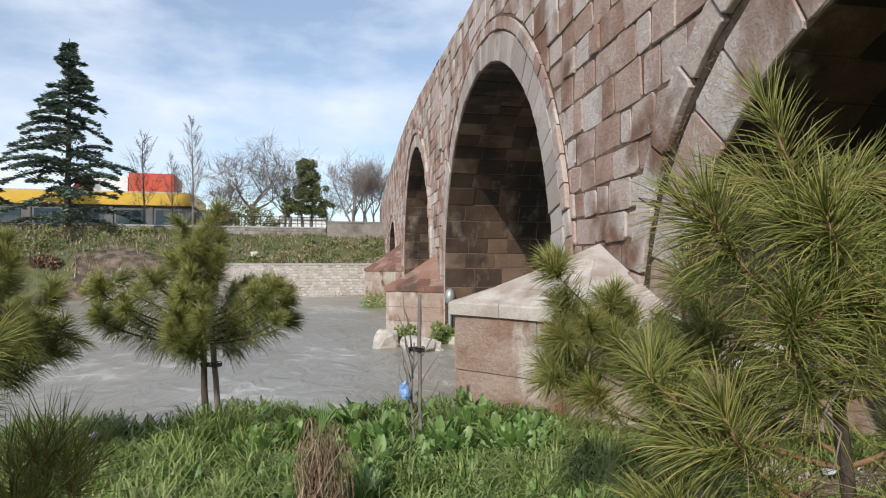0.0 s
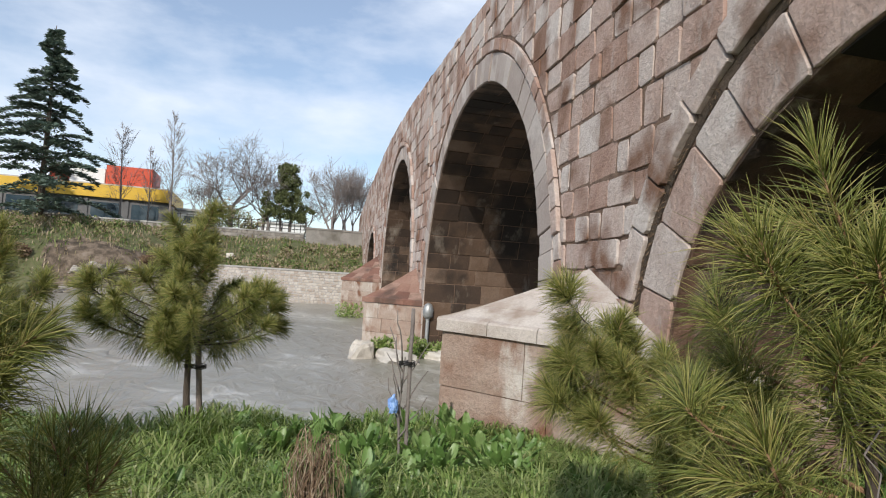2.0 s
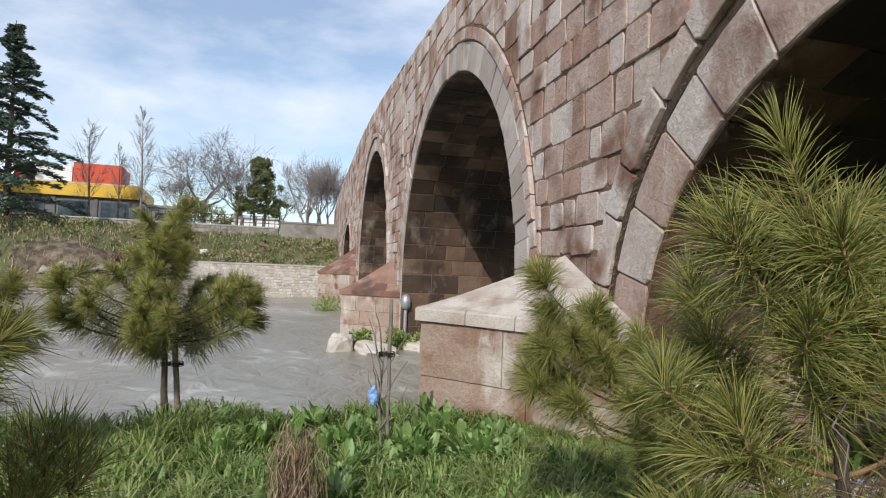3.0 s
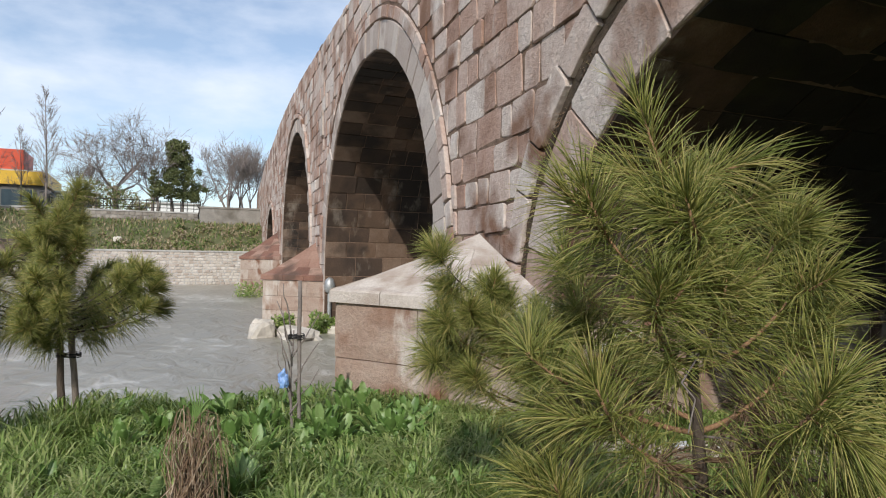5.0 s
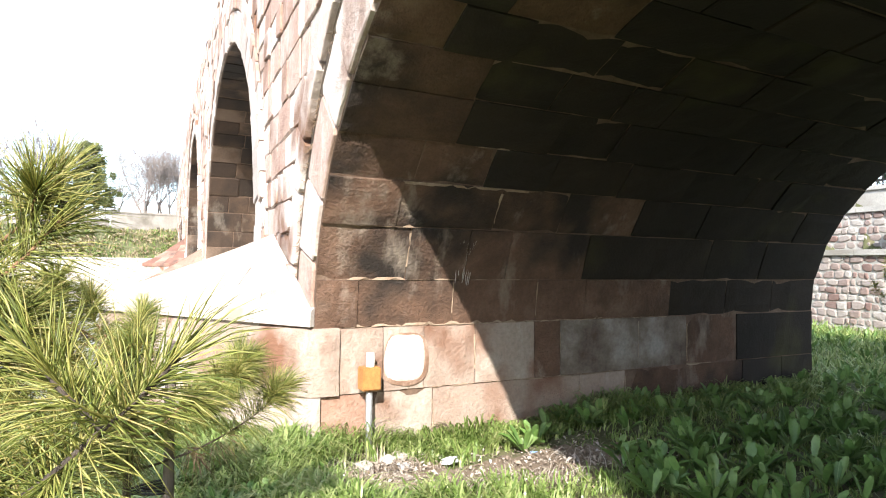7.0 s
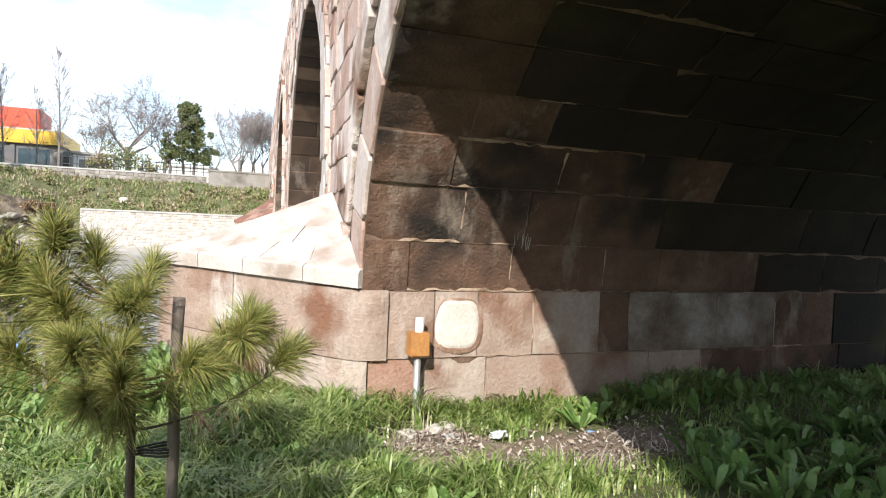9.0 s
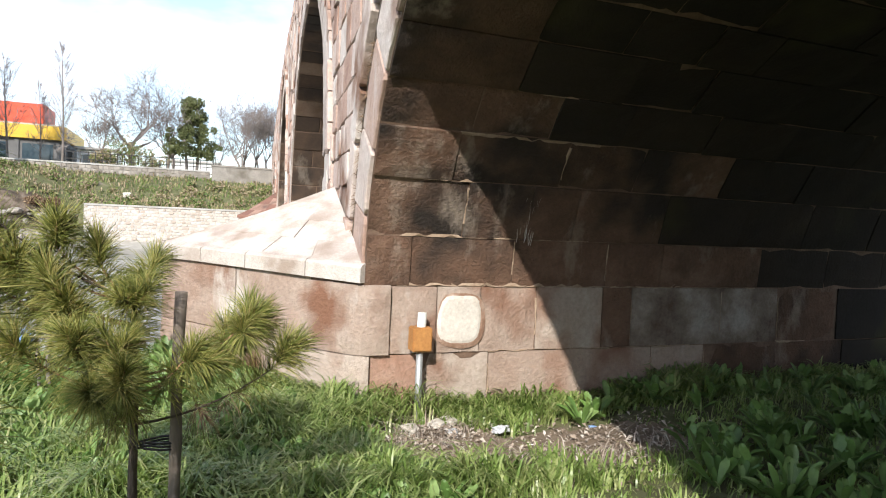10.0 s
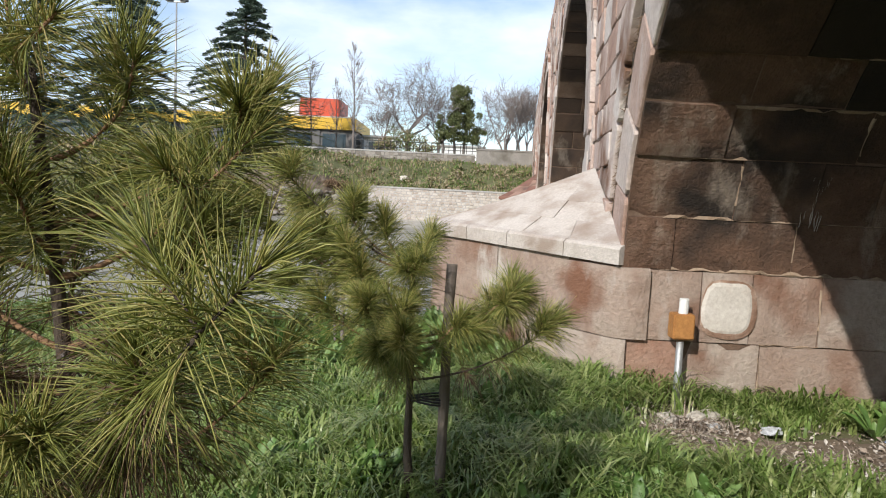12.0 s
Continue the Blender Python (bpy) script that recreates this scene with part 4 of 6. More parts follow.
pine("pine_seedling", "low dark pine seedling standing in the grass", (-0.58, 1.9, 0.1), (-0.57, 1.9, 1.08),
     [(x, y, z, [((x + 0.57) * 0.3, 0.0, 0.13), ((x + 0.57) * 0.5 + 0.03, 0.02, 0.1), ((x + 0.57) * 0.5 - 0.04, -0.02, 0.1)]) for x, y, z in seed_tips], 26, 60, 0.14, 0.0012, 0.014, droop=0.0)


def stake(name, label, foot, head, r, mat=None, category="stake"):
    t = thing(name, label, category, at=foot)
    f, h = np.array(foot, float), np.array(head, float)
    rng = np.random.default_rng(int(abs(foot[0]) * 100))
    n = 9
    vs, fs = tube([(h - f) * s + rng.normal(0, 0.0025, 3) for s in np.linspace(0, 1, n)], [r * rng.uniform(0.92, 1.08) for _ in range(n)], 10)
    mesh("shaft", vs, fs, mat or M_wood, t, smooth=True)
    return t


def tie(owner, at, r, parent_at):
    bm = bmesh.new()
    for k in range(3):
        g = [(at[0] - parent_at[0] + r * math.cos(w), at[1] - parent_at[1] + r * 0.5 * math.sin(w), at[2] - parent_at[2] + 0.012 * k + 0.006 * math.sin(2 * w)) for w in np.linspace(0, 2 * math.pi, 15)[:-1]]
        vs, fs = tube(g + [g[0]], [0.005] * 15, 5)
        bv = [bm.verts.new(v) for v in vs]
        for f in fs:
            try:
                bm.faces.new([bv[i] for i in f])
            except ValueError:
                pass
    return part("tie", bm, M_black, owner, "dark cord tie")


s1 = stake("wooden_stake", "grey weathered round wooden stake beside the small pine", (1.86, 2.65, 0.05), (1.87, 2.67, 1.22), 0.022)
tie(s1, (1.8, 2.67, 0.62), 0.075, (1.86, 2.65, 0.05))
s2 = stake("wooden_stake", "dark wooden stake tied to the sapling", (-0.47, 6.13, 0.05), (-0.57, 6.15, 1.15), 0.025)
tie(s2, (-0.56, 6.14, 0.72), 0.09, (-0.47, 6.13, 0.05))
# the bare dead sapling tied to its post
s3 = stake("wooden_post", "grey wooden post with a leafless dead sapling tied to it", (1.06, 4.96, 0.05), (1.05, 4.96, 1.38), 0.015, M_greybark)
rng_t = np.random.default_rng(8)
for k in range(9):
    z0 = 0.35 + 0.1 * k * 0.7
    a0 = k * 2.1
    p0 = np.array([-0.06, 0.0, z0])
    pts = [p0 + np.array([math.cos(a0) * s * 0.2, math.sin(a0) * s * 0.12, s * (0.3 + 0.05 * (k % 3))]) for s in np.linspace(0, 1, 6)]
    pts = [p + rng_t.normal(0, 0.008, 3) for p in pts]
    vs, fs = tube(pts, [0.0075 * (1 - 0.6 * s) for s in np.linspace(0, 1, 6)], 5)
    mesh("twig", vs, fs, M_greybark, s3, smooth=True)
vs, fs = tube([(-0.06 + 0.01 * math.sin(k), 0, 0.12 * k) for k in range(9)], [0.014 - 0.0011 * k for k in range(9)], 7)
mesh("dead_stem", vs, fs, M_greybark, s3, "thin leafless stem", smooth=True)
tie(s3, (1.03, 4.96, 0.95), 0.06, (1.06, 4.96, 0.05))


def crumpled(name, label, at, size, mat, seed, category="litter"):
    rng = np.random.default_rng(seed)
    bm = bmesh.new()
    bmesh.ops.create_icosphere(bm, subdivisions=3, radius=1)
    for v in bm.verts:
        n = noise.noise(v.co * 1.7 + Vector((seed, 0, 0))) * 0.5 + noise.noise(v.co * 4.5 + Vector((0, seed, 0))) * 0.4
        v.co = Vector((v.co.x * size[0], v.co.y * size[1], v.co.z * size[2])) * (1 + n)
    me = bpy.data.meshes.new(name)
    bm.to_mesh(me)
    bm.free()
    me.materials.append(mat)
    ob = new(name, me)
    ob.location = at
    return tagged(ob, label, category)


crumpled("plastic_bag", "torn blue plastic bag caught on the dead sapling", (0.93, 4.92, 0.66), (0.04, 0.03, 0.065), M_blue, 3)
crumpled("plastic_litter", "crumpled white plastic scrap lying on the grass", (-1.35, 5.6, 0.3), (0.035, 0.03, 0.02), M_plastic, 5)
crumpled("plastic_litter", "crumpled white plastic wrapper on bare soil", (4.05, 4.18, 0.05), (0.07, 0.04, 0.025), M_plastic, 6)
crumpled("plastic_litter", "crumpled pale plastic scrap among dead leaves", (3.7, 4.25, 0.04), (0.035, 0.03, 0.02), M_plastic, 7)
crumpled("plastic_litter", "small blue plastic scrap on bare soil", (4.75, 4.05, 0.05), (0.04, 0.03, 0.02), M_blue, 9)

# the dead weed clump
rng_d = np.random.default_rng(12)
dead = thing("dead_weed", "dry brown dead weed clump standing in the grass", "plant", at=(0.16, 3.56, 0.1))
for g in range(6):
    bag = Bag()
    for k in range(34):
        w, r = rng_d.uniform(0, 6.28), rng_d.uniform(0.02, 0.085)
        hgt = rng_d.uniform(0.22, 0.7)
        turn = rng_d.uniform(0.5, 2.2)
        lx, ly = 0.07 + rng_d.normal(0, 0.035), rng_d.normal(0, 0.03)
        pts = [(r * math.cos(w + turn * s) * (0.8 + 0.9 * s * (1.2 - s)) + lx * s + rng_d.normal(0, 0.024), r * math.sin(w + turn * s) * (0.8 + 0.9 * s * (1.2 - s)) + ly * s + rng_d.normal(0, 0.02), hgt * s) for s in np.linspace(0, 1, 6)]
        q = np.array(pts[-1])
        out = np.array([rng_d.normal(0.02, 0.03), rng_d.normal(0, 0.03), 0])
        pts += [tuple(q + out + (0, 0, -0.02)), tuple(q + out * 1.5 + (0, 0, -rng_d.uniform(0.08, 0.35)))]
        bag.add(*tube(pts, [0.0028, 0.0028, 0.0026, 0.0024, 0.0022, 0.002, 0.0017, 0.001], 4))
    mesh("withered_foliage", bag.v, bag.f, M_dry if g % 2 else M_straw, dead)
for k in range(5):
    vs, fs = tube([(0.05, 0, 0.55), (0.06 + 0.01 * k, 0.01, 0.7), (0.05 + 0.02 * k - 0.02, 0.01 * k, 0.8)], [0.004, 0.005, 0.001], 4)
    mesh("green_shoot", vs, fs, M_weed, dead, "fresh dark green shoot")


# ---- grass and weeds ----
def bare(x, y):
    """How bare the soil is: the hollow at the pier's foot and its trodden strip."""
    a = 1.5 * math.exp(-(((x - 3.5) / 0.34) ** 2 + ((y - 3.93) / 0.22) ** 2)) + 1.5 * math.exp(-(((x - 4.5) / 0.6) ** 2 + ((y - 3.62) / 0.28) ** 2))
    a += 0.85 * math.exp(-(((x - 4.0) / 1.1) ** 2 + ((y - 3.75) / 0.55) ** 4)) + 0.8 * math.exp(-(((x - 3.6) / 0.3) ** 2 + ((y - 4.3) / 0.25) ** 2)) + 0.9 * math.exp(-(((x + 0.75) / 0.28) ** 2 + ((y - 3.95) / 0.25) ** 2))
    return a + 0.4 * max(noise.noise((x * 1.3, y * 1.3, 4)), 0)


dirt_faces = [bare(sum(ground.data.vertices[v].co.x for v in p.vertices) / 4, sum(ground.data.vertices[v].co.y for v in p.vertices) / 4) > 0.62 and -4 < ground.data.vertices[p.vertices[0]].co.x < 10 and 0 < ground.data.vertices[p.vertices[0]].co.y < 6 for p in ground.data.polygons]
ground.data.materials.append(M_dirt)
ground.data.polygons.foreach_set("material_index", [int(q) for q in dirt_faces])


def blades(rng, xs, ys, tall, wide, bend=0.5):
    n = len(xs)
    z = np.array([height(float(x), float(y)) for x, y in zip(xs, ys)]) - 0.01
    p = np.stack([xs, ys, z], -1)
    patch_ = np.array([noise.noise((float(x) * 1.1, float(y) * 1.1, 6)) + 0.6 * noise.noise((float(x) * 3.3, float(y) * 3.3, 2)) for x, y in zip(xs, ys)])
    h = tall * rng.uniform(0.4, 1.15, n) * np.clip(1.0 + 0.9 * patch_, 0.35, 1.8)
    lean = np.array([noise.noise((float(x) * 2.3, float(y) * 2.3, 11)) for x, y in zip(xs, ys)]) * 9
    w = lean + rng.normal(0, 0.9, n)
    out = np.stack([np.cos(w), np.sin(w), np.zeros(n)], -1)
    side = np.stack([-np.sin(w), np.cos(w), np.zeros(n)], -1) * (wide * rng.uniform(0.6, 1.3, n))[:, None]
    b = (bend * rng.uniform(0.2, 1.2, n) * h)[:, None]
    up = np.array([0, 0, 1.0])
    m = p + up * (h * 0.52)[:, None] + out * b * 0.14
    m2 = p + up * (h * 0.88)[:, None] + out * b * 0.5
    t = p + up * (h * rng.uniform(0.5, 1.0, n))[:, None] + out * b
    v = np.empty((n, 7, 3))
    v[:, 0], v[:, 1], v[:, 2], v[:, 3], v[:, 4], v[:, 5], v[:, 6] = p - side, p + side, m - side * 0.95, m + side * 0.95, m2 - side * 0.7, m2 + side * 0.7, t
    k = np.arange(n)[:, None, None] * 7
    return v.reshape(-1, 3), (k + np.array([(0, 1, 3), (0, 3, 2), (2, 3, 5), (2, 5, 4), (4, 5, 6)])[None]).reshape(-1, 3)


def scatter(rng, n, x0, x1, y0, y1, thin=True):
    xs, ys = [], []
    while len(xs) < n:
        if rng.random() < 0.6 and xs:
            k = rng.integers(max(0, len(xs) - 40), len(xs))
            x, y = xs[k] + rng.normal(0, 0.035), ys[k] + rng.normal(0, 0.035)
            if not (x0 < x < x1 and y0 < y < y1):
                continue
        else:
            x, y = rng.uniform(x0, x1), rng.uniform(y0, y1)
        if y > near_bank(x) + 0.05:
            continue
        if x > 1.6 and y > 4.72 - (x - 3.12) * 0 and x > 3.12:
            continue
        if 1.68 < x <= 3.12 and y > 4.62 + (3.12 - x) * 1.207:
            continue
        if thin and rng.random() < bare(x, y):
            continue
        xs.append(x)
        ys.append(y)
    return np.array(xs), np.array(ys)


rng_g = np.random.default_rng(31)
sets = [(48000, (-4.5, 3.1, 2.6, 6.8), 0.19, 0.0066, 1.3), (16000, (-3.0, 3.2, 0.9, 3.2), 0.17, 0.0052, 1.3), (18000, (1.2, 4.2, 2.9, 5.9), 0.19, 0.0068, 1.3),
        (17000, (3.1, 9.4, -0.5, 4.66), 0.11, 0.005, 1.2), (5500, (3.75, 9.4, 4.2, 4.66), 0.17, 0.009, 1.2), (6000, (-14, -4.5, 1, 6.8), 0.26, 0.01, 1.0), (9000, (-6, 3.0, -4, 0.9), 0.14, 0.004, 1.0)]
V, T, off = [], [], 0
for n, (x0, x1, y0, y1), tall, wide, bend in sets:
    xs, ys = scatter(rng_g, n, x0, x1, y0, y1)
    v, t = blades(rng_g, xs, ys, tall, wide, bend)
    V.append(v)
    T.append(t + off)
    off += len(v)
tagged(fast_mesh("grass", np.vstack(V), np.vstack(T), M_grass), "long lush green grass on the river bank", "grass", kind="stuff")
xs, ys = rng_g.uniform(9.5, 15.6, 16000), rng_g.uniform(-1, 9.2, 16000)
v, t = blades(rng_g, xs, ys, 0.2, 0.011, 1.2)
tagged(fast_mesh("garden_grass", v, t, M_grass), "bright green lawn grass behind the bridge", "grass", kind="stuff")


xs = np.r_[rng_g.normal(-0.02, 0.2, 700), rng_g.normal(-0.7, 0.25, 350), rng_g.normal(3.45, 0.28, 350), rng_g.normal(4.2, 0.5, 300)]
ys = np.r_[rng_g.normal(3.45, 0.16, 700), rng_g.normal(3.9, 0.2, 350), np.minimum(rng_g.normal(4.2, 0.13, 350), 4.55), rng_g.normal(3.5, 0.2, 300)]
v, t = blades(rng_g, xs, ys, 0.11, 0.0035, 2.4)
tagged(fast_mesh("dry_grass", v, t, M_leaflitter), "flattened dry straw among the grass", "dry grass", kind="stuff")


def leaves(rng, xs, ys, per, length, wide):
    """Rosettes of folded, arching broad leaves."""
    V, T, off = [], [], 0
    for x, y in zip(xs, ys):
        z = height(float(x), float(y))
        for k in range(int(per * rng.uniform(0.6, 1.3))):
            w = rng.uniform(0, 6.28)
            ln = length * rng.uniform(0.5, 1.15)
            lean = rng.uniform(0.25, 1.1)
            o = np.array([math.cos(w), math.sin(w), 0])
            sd = np.array([-math.sin(w), math.cos(w), 0]) * wide * ln
            pts = []
            for s, ww in ((0.0, 0.12), (0.3, 0.6), (0.6, 1.0), (0.85, 0.6), (1.0, 0.0)):
                c = np.array([x, y, z]) + o * ln * s * math.sin(lean) + np.array([0, 0, ln * (s * math.cos(lean) - 0.25 * s * s * math.sin(lean))])
                pts.append((c - sd * ww + (0, 0, 0.12 * ln * ww), c, c + sd * ww + (0, 0, 0.12 * ln * ww)))
            vs = np.array(pts).reshape(-1, 3)
            tr = []
            for i in range(4):
                a = i * 3
                for q in (0, 1):
                    tr += [(a + q, a + q + 1, a + q + 4), (a + q, a + q + 4, a + q + 3)]
            V.append(vs)
            T.append(np.array(tr) + off)
            off += len(vs)
    return np.vstack(V), np.vstack(T)


xs1, ys1 = scatter(rng_g, 260, -3.2, 2.6, 3.4, 6.5)
xs2, ys2 = scatter(rng_g, 170, -0.2, 2.2, 3.9, 6.2)
xs3, ys3 = scatter(rng_g, 330, 4.6, 9.3, 1.5, 4.62)
xs4, ys4 = scatter(rng_g, 260, 1.0, 3.3, 2.3, 4.8)
v1, t1 = leaves(rng_g, np.r_[xs1, xs4], np.r_[ys1, ys4], 7, 0.2, 0.12)
v2, t2 = leaves(rng_g, xs2, ys2, 8, 0.30, 0.12)
v3, t3 = leaves(rng_g, xs3, ys3, 7, 0.25, 0.13)
tagged(fast_mesh("broad_leaved_weeds", np.vstack([v1, v2, v3]), np.vstack([t1, t2 + len(v1), t3 + len(v1) + len(v2)]), M_weed), "broad-leaved green dock weeds among the grass", "weeds", kind="stuff")
xs, ys = rng_g.uniform(9.6, 15.5, 420), rng_g.uniform(0.5, 9.0, 420)
v, t = leaves(rng_g, xs, ys, 8, 0.26, 0.1)
tagged(fast_mesh("garden_weeds", v, t, M_weed), "lush upright green leaves at the garden wall's foot", "weeds", kind="stuff")
# clover-like low leaves near the path
xs5, ys5 = scatter(rng_g, 900, -2.5, 3.0, 1.2, 4.5)
v, t = leaves(rng_g, xs5, ys5, 6, 0.09, 0.42)
tagged(fast_mesh("low_weeds", v, t, M_weed), "low rounded weed leaves in the grass", "weeds", kind="stuff")
# dead leaves on the bare soil
n = 3200
xs = np.r_[rng_g.normal(3.5, 0.3, 1300), rng_g.normal(4.4, 0.6, 1900)]
ys = np.minimum(np.r_[rng_g.normal(4.22, 0.15, 1300), rng_g.normal(3.68, 0.35, 1900)], 4.6)
V, T = [], []
for i, (x, y) in enumerate(zip(xs, ys)):
    z = height(float(x), float(y)) + rng_g.uniform(0.004, 0.03)
    s, w = 0.006 + 0.02 * rng_g.random() ** 2.5, rng_g.uniform(0, 6.28)
    a = np.array([math.cos(w), math.sin(w), rng_g.normal(0, 0.4)]) * s
    b = np.array([-math.sin(w), math.cos(w), rng_g.normal(0, 0.4)]) * s * 0.6
    c = np.array([x, y, z])
    V += [c - a, c + b + (0, 0, s * 0.4), c + a, c - b + (0, 0, s * 0.4)]
    T += [(4 * i, 4 * i + 1, 4 * i + 2), (4 * i, 4 * i + 2, 4 * i + 3)]
tagged(fast_mesh("leaf_litter", np.array(V), np.array(T), M_leaflitter, flat=True), "dry curled dead leaves on bare soil", "dead leaves", kind="stuff")

# ---- pipe with a junction box at the pier ----
pp = thing("standpipe", "galvanised pipe with an orange-brown junction box at the pier", "pipe", at=(3.53, 4.54, -0.05))
vs, fs = tube([(0, 0, -0.1), (0.002, 0, 0.3), (0.0, 0, 0.62)], [0.026, 0.026, 0.026], 14)
mesh("pipe", vs, fs, M_metal, pp, "dull galvanised steel pipe", smooth=True)
bm = bmesh.new()
box(bm, (-0.075, -0.06, 0.62), (0.075, 0.06, 0.80), 0.008)
bx = part("junction_box", bm, M_rust, pp, "rust-orange metal box")
bm = bmesh.new()
box(bm, (-0.066, -0.066, 0.63), (0.066, -0.06, 0.79), 0.002)
part("box_cover", bm, M_rust, bx)
vs, fs = tube([(0.005, 0, 0.79), (0.008, 0, 0.84), (0.008, 0, 0.905)], [0.033, 0.034, 0.033], 14)
mesh("cap", vs, fs, M_white, pp, "white plastic pipe cap", smooth=False)

# lime patches smeared over single vault stones
def patch(at, size, seed, name="lime_patch", mat=M_lime):
    bm = bmesh.new()
    n = 26
    ring_ = []
    for k in range(n):
        w = 2 * math.pi * k / n
        e = 3.2
        r = (abs(math.cos(w)) ** e + abs(math.sin(w)) ** e) ** (-1 / e) * (1 + 0.12 * noise.noise((math.cos(w) * 1.5, math.sin(w) * 1.5, seed)))
        ring_.append((at[0] + size[0] * r * math.cos(w), at[2] + size[1] * r * math.sin(w)))
    outer = [bm.verts.new((x - CX, at[1] - CY, z)) for x, z in ring_]
    inner = [bm.verts.new((at[0] + (x - at[0]) * 0.86 - CX, at[1] - 0.008 - CY, at[2] + (z - at[2]) * 0.86)) for x, z in ring_]
    for k in range(n):
        bm.faces.new((outer[k], outer[(k + 1) % n], inner[(k + 1) % n], inner[k]))
    bm.faces.new(inner)
    return part(name, bm, mat, bridge, "pale lime render smear" if mat is not M_rust_stain else "brown rust-stained mortar")


patch((3.9, 4.649, 0.77), (0.205, 0.212), 5, "rust_stain", M_rust_stain)
patch((3.89, 4.643, 0.78), (0.185, 0.19), 1)

# a pale stone plaque on the facade
pl = [face(13.8, 4.95, 0.06), face(14.15, 4.95, 0.06), face(14.15, 5.65, 0.06), face(13.8, 5.65, 0.06)]
pb = [face(13.8, 4.95, 0.0), face(14.15, 4.95, 0.0), face(14.15, 5.65, 0.0), face(13.8, 5.65, 0.0)]
mesh("plaque", pl + pb, [(0, 1, 2, 3), (0, 4, 5, 1), (1, 5, 6, 2), (2, 6, 7, 3), (3, 7, 4, 0)], M_pale, bridge, "pale stone plaque set in the wall")

# gauge pole at the second pier
gp = thing("gauge_pole", "grey metal gauge pole with a domed head at the pier", "pole", at=(4.62, 17.75, -0.6))
vs, fs = tube([(0, 0, 0), (0, 0, 1.15)], [0.05, 0.05], 10)
mesh("pole", vs, fs, M_metal, gp)
vs, fs = tube([(0, 0, 1.13), (0, 0, 1.2), (0, 0, 1.36), (0, 0, 1.5), (0, 0, 1.56)], [0.07, 0.13, 0.15, 0.11, 0.03], 12)
mesh("head", vs, fs, M_metal, gp, "domed metal head", smooth=True)


def boulder(name, label, at, size, seed, mat=None, category="boulder", group=""):
    bm = bmesh.new()
    bmesh.ops.create_icosphere(bm, subdivisions=3, radius=1)
    for v in bm.verts:
        q = v.co * 1.1 + Vector((seed * 3.1, 0, 0))
        n = noise.noise(q) * 0.45 + noise.noise(q * 2.3) * 0.2
        d = max(abs(v.co.x), abs(v.co.y), abs(v.co.z))
        v.co = v.co * (0.55 + 0.45 / d) * (1 + n)
        v.co = Vector((v.co.x * size[0], v.co.y * size[1], v.co.z * size[2]))
    me = bpy.data.meshes.new(name)
    bm.to_mesh(me)
    bm.free()
    me.materials.append(mat or M_boulder)
    ob = new(name, me)
    ob.location = at
    ob.rotation_euler = (0, 0, seed * 1.7)
    return tagged(ob, label, category, group)


boulder("boulder", "pale boulder at the water line by the pier", (3.4, 16.1, -0.45), (0.75, 0.4, 0.28), 1)
boulder("boulder", "pale upright boulder at the water line by the pier", (2.6, 16.5, -0.4), (0.28, 0.25, 0.36), 2)
boulder("boulder", "small grey stone at the pier's foot", (4.7, 16.6, -0.45), (0.4, 0.3, 0.2), 3)
M_path_stone = material("dusty_broken_stone", [(0.2, (0.22, 0.175, 0.14)), (0.6, (0.34, 0.29, 0.25)), (0.9, (0.5, 0.46, 0.42))], 9, bump=0.9, bump_scale=30)
for k, (x, y, sx) in enumerate([(-0.86, 4.1, 0.13), (-0.72, 3.98, 0.11), (-0.8, 3.86, 0.08), (-0.62, 3.8, 0.1)]):
    boulder("stone", "pale rough stone lying at the path's edge", (x, y, 0.15), (sx, sx * 0.8, sx * 0.45), 5 + k, M_path_stone, category="stone", group="stones at the path")
for k, (x, y, sx) in enumerate([(1.75, 1.55, 0.05), (1.9, 1.62, 0.04), (1.62, 1.7, 0.045)]):
    boulder("stone", "small grey stone in the grass", (x, y, 0.15), (sx, sx * 0.8, sx * 0.6), 9 + k, category="stone", group="stones in the grass")
for k, (x, y, sx) in enumerate([(3.4, 4.3, 0.07), (3.62, 4.36, 0.06), (3.25, 4.38, 0.05), (3.75, 4.42, 0.06), (6.2, 3.6, 0.09)]):
    boulder("stone", "pale broken stone at the foot of the pier", (x, y, 0.06), (sx, sx * 0.8, sx * 0.5), 14 + k, category="stone", group="stones at the pier")


# ---- leafy clumps ----
def leaf_cloud(rng, blobs, n, size):
    """Small two-triangle leaves over and inside a set of lumpy balls (place, radius)."""
    tot = sum(r ** 2 for _, r in blobs)
    P, R = [], []
    for c, r in blobs:
        m = max(3, int(n * r * r / tot))
        d = unit(rng.normal(size=(m, 3)))
        P.append(np.asarray(c) + d * (r * rng.uniform(0.45, 1.05, m))[:, None])
        R.append(d)
    p, d = np.vstack(P), np.vstack(R)
    m = len(p)
    a = unit(d + rng.normal(0, 0.8, (m, 3))) * (size * rng.uniform(0.6, 1.4, m))[:, None]
    b = unit(np.cross(a, rng.normal(size=(m, 3)))) * (size * 0.5 * rng.uniform(0.6, 1.3, m))[:, None]
    v = np.stack([p - a, p + b + a * 0.1, p + a, p - b + a * 0.1], 1).reshape(-1, 3)
    t = (np.arange(m)[:, None, None] * 4 + np.array([(0, 1, 2), (0, 2, 3)])[None]).reshape(-1, 3)
    return v, t


